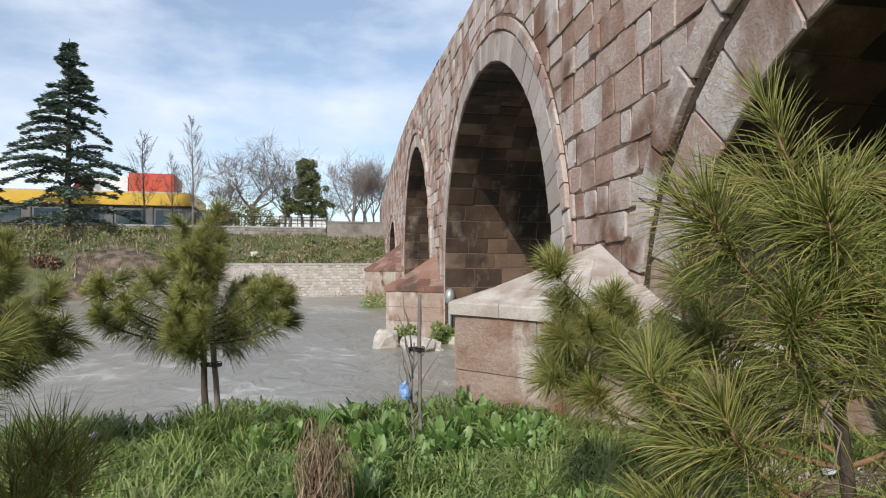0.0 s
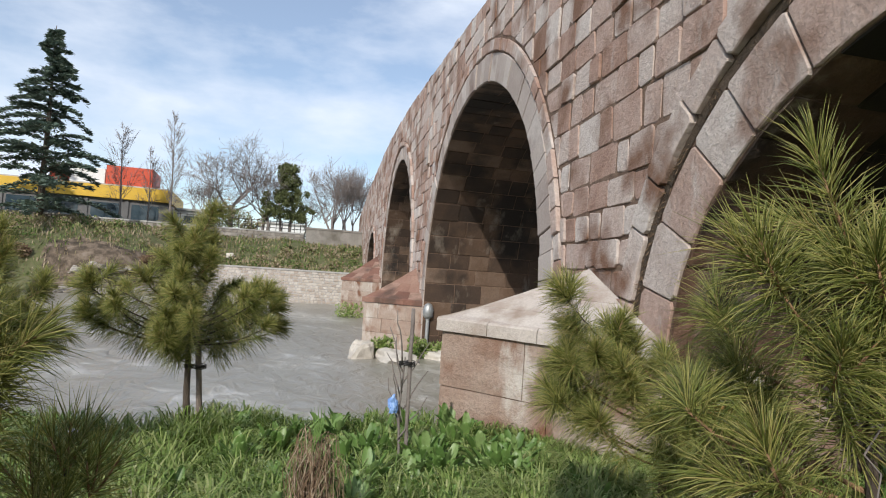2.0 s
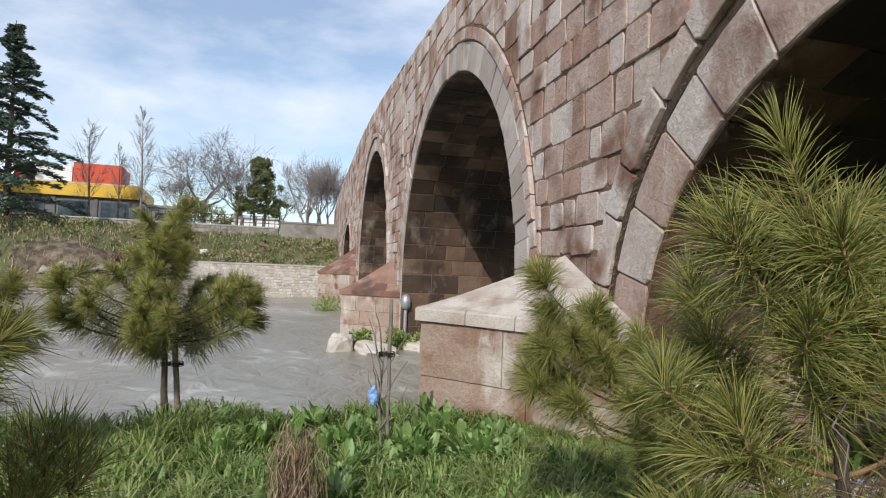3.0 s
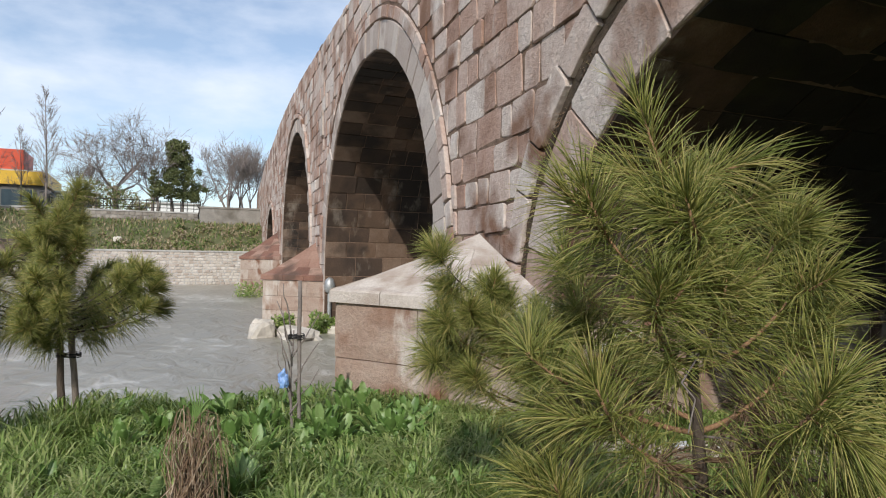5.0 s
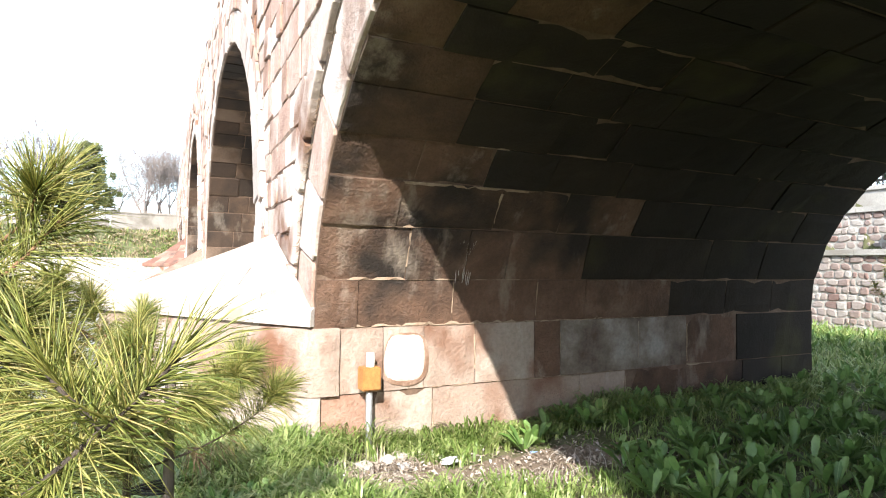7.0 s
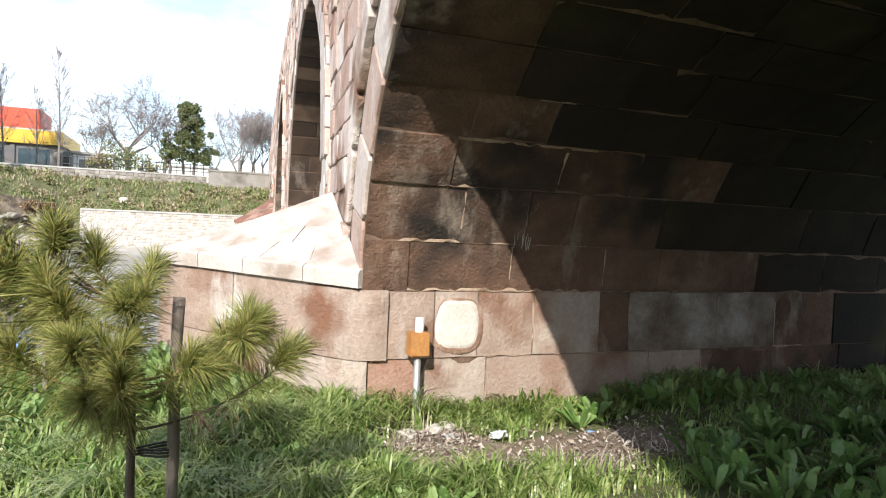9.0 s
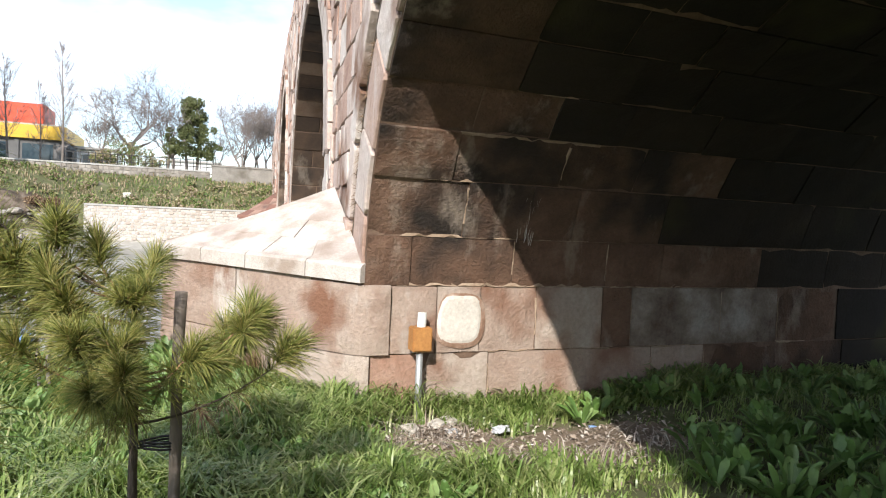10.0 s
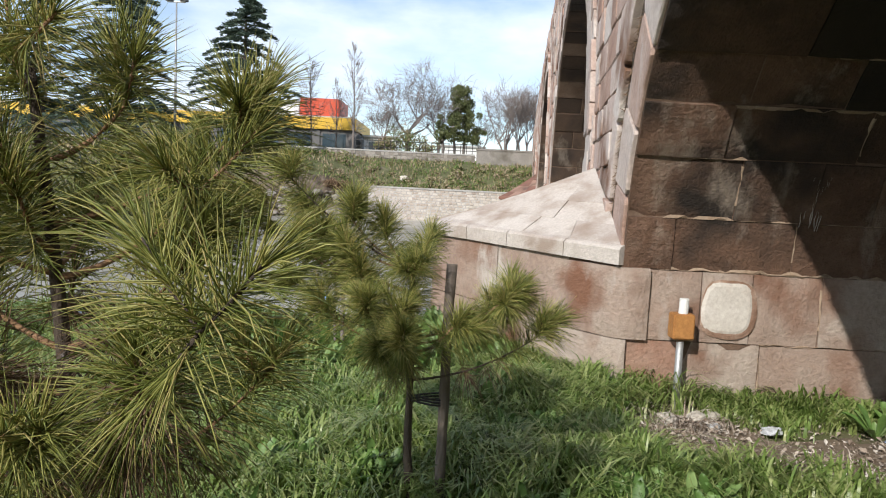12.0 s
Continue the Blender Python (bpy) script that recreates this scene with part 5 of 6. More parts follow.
rng_b = np.random.default_rng(77)
for k, (x, y, z, r) in enumerate([(3.2, 16.6, -0.2, 0.35), (4.3, 16.9, -0.25, 0.4), (4.9, 17.0, -0.2, 0.3), (4.6, 32.0, -0.25, 0.9)]):
    v, t = leaf_cloud(rng_b, [(np.array([x, y, z]) + rng_b.normal(0, r * 0.5, 3) * (1, 1, 0.3), r * 0.55) for _ in range(7)], 900, 0.06)
    o = tagged(fast_mesh("water_weeds", v, t, M_grass, flat=True), "green weeds growing at the pier's foot", "weeds", group="weeds at the piers")

# pale repointing in the joints of the lower pier courses, and lime runs
rng_p = np.random.default_rng(55)


def pointing(p, q, wide):
    """An uneven strip of pale mortar from p to q (metres into the vault, and up its jamb)."""
    n = max(3, int(math.hypot(q[0] - p[0], q[1] - p[1]) / 0.05))
    d = np.array([q[0] - p[0], q[1] - p[1]]) / math.hypot(q[0] - p[0], q[1] - p[1])
    nn = np.array([-d[1], d[0]])
    vs, fs = [], []
    for k in range(n + 1):
        c = np.array(p) + (np.array(q) - np.array(p)) * k / n + nn * rng_p.normal(0, 0.004)
        w = wide * rng_p.uniform(0.15, 1.2)
        for o, y in ((-w, 0.012), (0, 0.021), (w, 0.012)):
            e = c + nn * o
            (u, z), (nu, nz) = profile(0, float(e[1]))
            vs.append(loc(bp(u + nu * y, float(e[0]), z + nz * y)))
    for k in range(n):
        for i in range(2):
            a = 3 * k + i
            fs.append((a, a + 1, a + 4, a + 3))
    return mesh("pointing", vs, fs, M_point, wall)


for i in range(1, 7):
    v = 0.25
    while v < 4.2:
        w = rng_p.uniform(0.2, 0.9)
        if rng_p.random() < (0.85 if i < 3 else 0.3 if v < 2.2 else 0.0):
            pointing((v, cuts1[i] + 0.002), (v + w, cuts1[i] + 0.002), rng_p.uniform(0.005, 0.013))
        v += w
for i, vs_ in joints1.items():
    for v in vs_[1:]:
        if v < 4.2 and rng_p.random() < (0.9 if i < 2 else 0.5 if v < 2.2 else 0.0):
            pointing((v, cuts1[i] + 0.03 + rng_p.uniform(0, 0.1)), (v, cuts1[i + 1] - 0.02 - rng_p.uniform(0, 0.1)), rng_p.uniform(0.006, 0.014))
# runs of white lime down the jamb
for v0, s0, s1, n in ((1.31, 1.36, 1.8, 12),):
    for k in range(n):
        v = v0 + rng_p.normal(0, 0.04)
        a, b = s1 - rng_p.uniform(0, 0.15), s0 + rng_p.uniform(0, 0.2)
        pts = [(v + 0.008 * math.sin(9 * q + k), a + (b - a) * q) for q in np.linspace(0, 1, 8)]
        vs, fs = [], []
        for (vv, s_), hw in zip(pts, (0.002, 0.004, 0.0025, 0.005, 0.002, 0.003, 0.002, 0.0005)):
            (u, z), (nu, nz) = profile(0, s_)
            vs += [loc(bp(u + nu * o, vv + x, z + nz * o)) for x, o in ((-hw, 0.026), (0, 0.034), (hw, 0.026))]
        for q in range(7):
            fs += [(3 * q, 3 * q + 1, 3 * q + 4, 3 * q + 3), (3 * q + 1, 3 * q + 2, 3 * q + 5, 3 * q + 4)]
        mesh("lime_run", vs, fs, M_lime, wall, "white run of lime")
# moss and grass tufts rooted in the joint over the near arch
V, T, off = [], [], 0
c, a, zs, r = ARCHES[0]
for k in range(520):
    w = math.pi * rng_p.beta(1.2, 3.0) * 0.75
    if noise.noise((w * 6, 2, 1)) < -0.1:
        continue
    o = 0.615 + rng_p.normal(0, 0.02)
    b0 = np.array(bp(c + (a + o) * math.cos(w), 0, zs + (r + o) * math.sin(w)))
    d = unit(np.array([-1.0, rng_p.normal(0, 0.8), rng_p.normal(-0.2, 0.7)])) * rng_p.uniform(0.02, 0.09)
    s = unit(np.cross(d, rng_p.normal(size=3))) * 0.004
    V += [b0 - s, b0 + s, b0 + d + (0, 0, -0.015)]
    T.append((off, off + 1, off + 2))
    off += 3
tagged(fast_mesh("joint_moss", np.array(V), np.array(T), M_dry, flat=True), "dry moss and grass tufts in the arch joint", "moss", kind="stuff")


# ---- rubble walls ----
def rubble_wall(name, label, p0, p1, z0, z1, thick, size, mat, single=0, coping=0.0, parent=None, seed=1, lean=0.0, core=None, rest=None):
    """A wall from p0 to p1 (its face to the left of that way) with irregular face stones, and coping slabs on top."""
    rng = np.random.default_rng(seed)
    a, b = np.array(p0, float), np.array(p1, float)
    ln = float(np.linalg.norm(b - a))
    d = (b - a) / ln
    nrm = np.array([-d[1], d[0]])
    w = thing(name, label, "wall", kind="structure", at=(*p0, z0))

    def place(s, z, o):
        q = a + d * s + nrm * (o - lean * (z - z0)) - a
        return (q[0], q[1], z - z0)
    lo = [place(0, z0 - 0.6, 0), place(ln, z0 - 0.6, 0), place(ln, z0 - 0.6, -thick), place(0, z0 - 0.6, -thick)]
    hi = [place(0, z1, 0), place(ln, z1, 0), place(ln, z1, -thick), place(0, z1, -thick)]
    mesh("core", lo + hi, [(0, 1, 5, 4), (1, 2, 6, 5), (2, 3, 7, 6), (3, 0, 4, 7), (4, 5, 6, 7)], core or M_concrete, w)
    rows = max(2, round((z1 - z0) / (size * 0.75)))

    def bed(s, j):
        """The uneven bed joint over course j."""
        z = z0 - 0.1 + (z1 - z0 + 0.1) * j / rows
        return z + (size * 0.22 * noise.noise((s / size * 0.6, j * 3.7, seed)) if 0 < j < rows else 0)
    bag, made = Bag(), 0
    for j in range(rows):
        s0 = 0.0
        while s0 < ln - size * 0.2:
            s1 = min(ln, s0 + size * rng.uniform(0.55, 1.6))
            q = rng.normal(0, size * 0.09, 2)
            poly = [(s0, bed(s0, j)), (s1, bed(s1, j)), (min(ln, s1 + q[0]), bed(s1, j + 1)), (s0 + q[1], bed(s0, j + 1))]
            s0 = s1
            # chop corners so that the stones are many-sided
            cut = []
            for k in range(4):
                p, q, r = poly[k - 1], poly[k], poly[(k + 1) % 4]
                f = rng.uniform(0.08, 0.32)
                cut += [(q[0] + (p[0] - q[0]) * f, q[1] + (p[1] - q[1]) * f), (q[0] + (r[0] - q[0]) * f, q[1] + (r[1] - q[1]) * f)]
            vs, fs = stone(cut, place, rng.uniform(0.01, 0.05) * size / 0.3, gap=0.012 * size / 0.3, inset=0.03 * size / 0.3, back=0.02)
            if made < single:
                mesh("stone", vs, fs, mat, w)
                made += 1
            else:
                bag.add(vs, fs)
    if bag.v:
        tagged(mesh("rubble_facing", bag.v, bag.f, rest or mat, w), kind="stuff")
    if coping:
        n = max(2, round(ln / 0.8))
        for k in range(n):
            s0, s1 = ln * k / n + 0.004, ln * (k + 1) / n - 0.004
            up = rng.uniform(-0.006, 0.006)
            q = [place(s0, z1 + 0.002, 0.07), place(s1, z1 + 0.002, 0.07), place(s1, z1 + 0.002, -thick - 0.02), place(s0, z1 + 0.002, -thick - 0.02)]
            q2 = [(x, y, z + coping + up) for x, y, z in q]
            mesh("coping", q + q2, [(0, 1, 5, 4), (1, 2, 6, 5), (2, 3, 7, 6), (3, 0, 4, 7), (4, 5, 6, 7), (3, 2, 1, 0)], M_concrete, w)
    return w


def gx0(y, d=0.0):
    return 15.7 + 0.12 * (y - 4) + d


# the garden's terraces behind the bridge
M_rubble_obj = material("garden_rubble_single", [(0.1, (0.21, 0.15, 0.135)), (0.35, (0.28, 0.225, 0.205)), (0.7, (0.34, 0.305, 0.285)), (0.95, (0.42, 0.40, 0.38))], 1.2, vary="object", amount=0.7, bump=0.5, bump_scale=12)
rubble_wall("terrace_wall_1", "rubble stone garden wall with a concrete coping", (gx0(-3), -3), (gx0(11.8), 11.8), 0.1, 1.86, 0.5, 0.21, M_rubble_obj, 300, 0.12, seed=3, rest=M_rubble_red)
rubble_wall("terrace_wall_2", "reddish rubble stone terrace wall with a concrete coping", (gx0(-3, 1.4), -3), (gx0(11.8, 1.4), 11.8), 1.8, 2.9, 0.4, 0.22, M_rubble_obj, 200, 0.13, seed=4, rest=M_rubble_red)
bm = bmesh.new()
turn_t = Matrix.Translation((gx0(4, 2.4), 4, 0)) @ Matrix.Rotation(-math.atan(0.12), 4, "Z")
box(bm, (0, -7.5, 2.9), (0.3, 8, 3.52), 0.01, turn_t)
me = bpy.data.meshes.new("terrace_wall_3")
bm.to_mesh(me)
bm.free()
me.materials.append(M_concrete)
tagged(new("terrace_wall_3", me), "plain grey cast concrete upper terrace wall", "wall", kind="structure")
bm = bmesh.new()
box(bm, (-0.05, -7.5, 3.522), (0.35, 8, 3.62), 0.01, turn_t)
me = bpy.data.meshes.new("trim")
bm.to_mesh(me)
bm.free()
me.materials.append(M_concrete)
tagged(new("trim", me), "pale concrete capping of the upper wall", "wall cap", kind="structure")
fence = thing("iron_fence", "black iron railing fence on the upper terrace wall", "fence", at=(gx0(4, 2.55), 4, 3.62))
fr = Matrix.Rotation(-math.atan(0.12), 4, "Z")
bm = bmesh.new()
box(bm, (-0.012, -0.012, 0), (0.012, 0.012, 1.0))
bar_me = bpy.data.meshes.new("bar")
bm.to_mesh(bm_me := bar_me)
bm.free()
bar_me.materials.append(M_black)
for k in range(100):
    ob = new("bar", bar_me)
    ob.parent = fence
    ob.matrix_local = fr @ Matrix.Translation((0, -7 + 0.145 * k, 0))
for z in (0.12, 0.92):
    bm = bmesh.new()
    box(bm, (-0.02, -7.2, z), (0.02, 7.6, z + 0.05), 0, fr)
    part("rail", bm, M_black, fence)
for k in range(8):
    bm = bmesh.new()
    box(bm, (-0.035, -7.2 + 2.1 * k - 0.035, -0.01), (0.035, -7.2 + 2.1 * k + 0.035, 1.1), 0.005, fr)
    part("post", bm, M_black, fence)

rng_h = np.random.default_rng(90)


def thuja(at, r, hgt):
    t = thing("golden_thuja", "rounded golden-green clipped thuja bush on the terrace", "bush", "golden thujas", at=at)
    blobs = []
    for k in range(80):
        s = rng_h.uniform(0.05, 1)
        w = rng_h.uniform(0, 6.28)
        rr = r * math.sqrt(max(0.02, 1 - (2 * s - 0.85) ** 2 / 1.4)) * rng_h.uniform(0.6, 0.85)
        blobs.append(((rr * math.cos(w), rr * math.sin(w), hgt * (0.08 + 0.9 * s)), r * rng_h.uniform(0.2, 0.34)))
    v, tr = leaf_cloud(rng_h, blobs, 15000, 0.026)
    fast_mesh("foliage", v, tr, M_gold, t, flat=True)
    vs, fs = tube([(0, 0, -0.1), (0, 0, hgt * 0.6)], [0.03, 0.02], 7)
    mesh("stem", vs, fs, M_greybark, t)


thuja((gx0(6.95, 0.85), 6.95, 1.8), 0.42, 1.25)
thuja((gx0(5.25, 0.85), 5.25, 1.8), 0.62, 1.55)
thuja((gx0(4.35, 1.95), 4.35, 2.9), 0.5, 1.2)
v, t = leaf_cloud(rng_h, [((rng_h.normal(0, 0.22), rng_h.normal(0, 0.22), rng_h.uniform(0.1, 0.5)), 0.16) for _ in range(12)], 900, 0.06)
ob = tagged(fast_mesh("flowering_shrub", v, t, M_grass, flat=True), "small bright green leafy shrub on the terrace", "bush")
ob.location = (gx0(4.1, 0.8), 4.1, 1.8)
v, t = leaf_cloud(rng_h, [((rng_h.normal(0, 0.5), rng_h.normal(0, 0.4), rng_h.uniform(0.1, 1.0)), 0.22) for _ in range(16)], 1100, 0.05)
ob = tagged(fast_mesh("dry_shrub", v, t, M_dry, flat=True), "brown leafless shrub on the terrace", "bush")
ob.location = (gx0(3.0, 2.0), 3.0, 2.9)
pine("pine_sapling", "thin pine sapling on the lawn behind the bridge", (12.5, 4.55, 0.15), (12.45, 4.5, 1.7), crown_tips(12.5, 4.5, 0.85, 1.85, 0.6, 30), 41, 100, 0.16, 0.0045, 0.02, 1)
pine("pine_sapling", "thin pine sapling beside a stake on the lawn behind the bridge", (12.3, 5.15, 0.15), (12.3, 5.15, 2.0), crown_tips(12.3, 5.15, 1.2, 2.1, 0.25, 9), 42, 60, 0.13, 0.003, 0.02, 1)
stake("wooden_stake", "thin pale stake on the lawn behind the bridge", (12.25, 5.2, 0.1), (12.25, 5.2, 2.1), 0.025, M_greybark)


# ---- trees ----
def branches(rng, bag, p, d, ln, r, depth, spread, lift):
    n = 4
    pts, rad = [p], [r]
    for k in range(n):
        d = unit(d + rng.normal(0, 0.10, 3) + np.array([0, 0, lift]))
        pts.append(pts[-1] + d * ln / n)
        rad.append(r * (1 - 0.55 * (k + 1) / n))
    bag.add(*tube(pts, rad, 5 if depth > 2 else 3))
    if depth <= 1:
        for k in range(7):
            q = pts[int(rng.integers(1, n + 1))]
            e = unit(d + rng.normal(0, spread * 1.1, 3) + np.array([0, 0, lift]))
            m = q + e * ln * rng.uniform(0.35, 0.6)
            bag.add(*tube([q, m, m + unit(e + rng.normal(0, 0.35, 3)) * ln * rng.uniform(0.2, 0.4)], [0.014, 0.011, 0.006], 3))
        return
    for k in range(int(rng.integers(3, 6)) if depth > 1 else 5):
        i = int(rng.integers(2, n + 1)) if k else n
        e = unit(d + rng.normal(0, spread, 3))
        branches(rng, bag, pts[i], e, ln * rng.uniform(0.6, 0.9), rad[i] * 0.72, depth - 1, spread, lift)


def bare_tree(at, hgt, seed, label, spread=0.5, lift=0.06, stems=1, depth=5, r=0.16):
    rng = np.random.default_rng(seed)
    t = thing("bare_tree", label, "tree", "leafless trees on the far bank", at=at)
    crown = Bag()
    for s in range(stems):
        a = rng.uniform(0, 6.28)
        p = np.array([math.cos(a), math.sin(a), 0]) * (0.5 * s)
        q = p + np.array([rng.normal(0, 0.25), rng.normal(0, 0.25), hgt * 0.28])
        m = (p + q) / 2 + rng.normal(0, 0.08, 3)
        vs, fs = tube([p - (0, 0, 0.4), p, m, q], [r * 1.2, r, r * 0.85, r * 0.75], 8)
        mesh("trunk", vs, fs, M_greybark, t, smooth=True)
        for k in range(4):
            d = unit(np.array([rng.normal(0, spread * 1.5), rng.normal(0, spread * 1.5), 1.0]))
            branches(rng, crown, q - (0, 0, rng.uniform(0, hgt * 0.08)), d, hgt * 0.3, r * 0.6, depth - 1, spread, lift)
    up = max(v[2] for v in crown.v)
    k = (hgt - hgt * 0.2) / (up - hgt * 0.2)
    crown.v = [(x * (0.6 + 0.4 * k), y * (0.6 + 0.4 * k), z if z < hgt * 0.2 else hgt * 0.2 + (z - hgt * 0.2) * k) for x, y, z in crown.v]
    mesh("crown", crown.v, crown.f, M_twigs_far, t, "grey leafless twigs")
    return t


def slender_tree(at, hgt, wide, seed, label, r=0.11, n=46):
    """A leafless tree with one leader and many thin rising side branches."""
    rng = np.random.default_rng(seed)
    t = thing("bare_tree", label, "tree", "leafless trees on the far bank", at=at)
    pts = [np.array([0.12 * math.sin(3 * s + seed), 0.1 * math.cos(4 * s), hgt * s - 0.3 * (s == 0)]) for s in np.linspace(0, 1, 10)]
    vs, fs = tube(pts, [r * (1 - 0.93 * s) for s in np.linspace(0, 1, 10)], 7)
    mesh("trunk", vs, fs, M_greybark, t, smooth=True)
    bag = Bag()
    for k in range(n):
        s = 0.2 + 0.78 * (k + rng.random()) / n
        p = np.array([np.interp(s, np.linspace(0, 1, 10), [q[i] for q in pts]) for i in range(3)])
        w = rng.uniform(0, 6.28)
        ln = wide * (0.35 + 0.65 * math.sin(math.pi * min(0.25 + 0.75 * s, 1))) * rng.uniform(0.5, 1.25)
        d = np.array([math.cos(w), math.sin(w), rng.uniform(0.4, 1.7)])
        q1, q2 = p + d * ln * 0.35, p + d * ln * 0.6 + np.array([0, 0, ln * 0.3])
        bag.add(*tube([p, q1, q2], [r * 0.28 * (1.1 - s), 0.018, 0.008], 3))
        for m in range(13):
            f = rng.uniform(0.3, 1)
            q = p + (q2 - p) * f
            e = unit(d + rng.normal(0, 0.9, 3)) * ln * rng.uniform(0.2, 0.5)
            bag.add(*tube([q, q + e * 0.5, q + e + (0, 0, 0.05)], [0.011, 0.009, 0.005], 3))
    mesh("crown", bag.v, bag.f, M_twigs_far, t, "grey leafless twigs")
    return t


slender_tree((-6.75, 56.5, 4.1), 9.3, 1.5, 51, "slender leafless poplar tree on the far bank", 0.11, 52)
slender_tree((-10.6, 58, 4.1), 7.9, 1.9, 52, "leafless pale tree in front of the low hall", 0.1, 40)
slender_tree((-8.9, 60.5, 4.2), 6.6, 1.6, 57, "small leafless tree beside the low hall", 0.09, 30)
bare_tree((-1.9, 57, 4.2), 8.8, 53, "wide-crowned leafless tree with a thick dark trunk", 0.62, 0.03, r=0.24)
bare_tree((0.9, 58, 4.2), 7.2, 54, "leafless tree with reddish twigs beside the evergreen", 0.5, 0.05, 2, 4, r=0.14)
bare_tree((6.4, 58, 4.2), 7.6, 55, "tall multi-stemmed leafless tree beside the bridge", 0.42, 0.1, 3, 4, r=0.1)
bare_tree((8.4, 60, 4.2), 7.4, 56, "tall multi-stemmed leafless tree beside the bridge", 0.42, 0.1, 3, 4, r=0.1)
bare_tree((4.4, 62, 4.2), 4.5, 58, "low leafless tree behind the railing", 0.5, 0.05, 1, 4, r=0.08)
bare_tree((-4.4, 57, 4.2), 5.0, 59, "low leafless tree beside the small white building", 0.5, 0.05, 2, 4, r=0.08)

ev = thing("evergreen_tree", "round-crowned dark green evergreen tree on the far bank", "tree", at=(2.4, 57, 4.2))
for dx in (-0.35, 0.3):
    vs, fs = tube([(dx, 0, -0.3), (dx * 1.3, 0, 1.4), (dx * 1.9, 0, 3.0)], [0.13, 0.11, 0.07], 8)
    mesh("trunk", vs, fs, M_greybark, ev, smooth=True)
blobs = []
for k in range(60):
    s, w = rng_h.random(), rng_h.uniform(0, 6.28)
    rr = 2.3 * math.cos(1.35 * s) * rng_h.uniform(0.25, 0.95)
    blobs.append(((rr * math.cos(w), rr * math.sin(w), 1.7 + 4.4 * s), rng_h.uniform(0.25, 0.5)))
v, t = leaf_cloud(rng_h, blobs, 10000, 0.11)
fast_mesh("crown", v, t, M_leaf_far, ev, flat=True)


def cedar(at, hgt, r0, seed, low=0.8):
    rng = np.random.default_rng(seed)
    t = thing("cedar_tree", "tall dark blue-green cedar with layered drooping branches", "conifer", "cedars on the far bank", at=at)
    vs, fs = tube([(0, 0, -0.4), (0.05, 0, hgt * 0.5), (0, 0, hgt)], [0.26, 0.15, 0.02], 9)
    mesh("trunk", vs, fs, M_bark, t, smooth=True)
    z, V, T, off = low, [], [], 0
    while z < hgt - 0.3:
        s = (z - low) / (hgt - low)
        rr = r0 * (1 - s) ** 0.95 + 0.2
        for k in range(int(rng.integers(4, 7))):
            w = rng.uniform(0, 6.28)
            ln = rr * rng.uniform(0.55, 1.12)
            d = np.array([math.cos(w), math.sin(w), 0])
            sd = np.array([-math.sin(w), math.cos(w), 0])
            zz = z + rng.uniform(-0.2, 0.2)
            rise = 0.4 * rng.uniform(0.2, 1.3)

            def at_(q):
                return d * ln * q + np.array([0, 0, zz + ln * (rise * q - 0.42 * q * q)])
            vs, fs = tube([at_(q) for q in (0, 0.4, 0.8, 1.0)], [0.05, 0.035, 0.02, 0.008], 4)
            mesh("limb", vs, fs, M_bark, t)
            n = int(46 + 60 * ln)
            q = rng.random(n) ** 0.7
            c = np.array([at_(x) for x in q]) + sd * (rng.normal(0, 0.16, n) * ln * (1.15 - q) * 0.9)[:, None] + np.array([0, 0, 1]) * rng.normal(-0.03, 0.07, n)[:, None]
            a = unit(d + sd * rng.normal(0, 0.7, n)[:, None] + np.array([0, 0, 1]) * rng.normal(0.05, 0.3, n)[:, None]) * rng.uniform(0.12, 0.30, n)[:, None]
            b = unit(np.cross(a, np.array([0, 0, 1.0]) + rng.normal(0, 0.5, (n, 3)))) * rng.uniform(0.04, 0.09, n)[:, None]
            v = np.stack([c - a, c + b, c + a, c - b], 1).reshape(-1, 3)
            V.append(v)
            T.append((np.arange(n)[:, None, None] * 4 + np.array([(0, 1, 2), (0, 2, 3)])[None]).reshape(-1, 3) + off)
            off += len(v)
        z += 0.36 + 0.5 * (1 - s)
    fast_mesh("crown", np.vstack(V), np.vstack(T), M_needle_dark, t, flat=True)
    return t


cedar((-14.1, 50.5, 3.9), 13.4, 5.4, 61)
cedar((-23.5, 51, 3.9), 15.5, 6.0, 62)
cedar((-31, 53, 3.9), 13.0, 5.4, 63)

M_low_wall = material("dull_grey_rubble", [(0.1, (0.15, 0.13, 0.11)), (0.5, (0.25, 0.225, 0.195)), (0.9, (0.36, 0.33, 0.295))], 1.5, vary="island", amount=0.6, bump=0.7, bump_scale=9)
M_old_concrete = material("old_stained_concrete", [(0.2, (0.19, 0.175, 0.155)), (0.8, (0.29, 0.27, 0.245))], 1.2, bump=0.5, bump_scale=14, stain=((0.13, 0.115, 0.095), 0.52, 0.7))
M_rubble_pile = material("grey_broken_rubble", [(0.1, (0.16, 0.135, 0.11)), (0.5, (0.27, 0.24, 0.205)), (0.9, (0.42, 0.39, 0.35))], 2.5, vary="object", amount=0.6, bump=0.8, bump_scale=12)
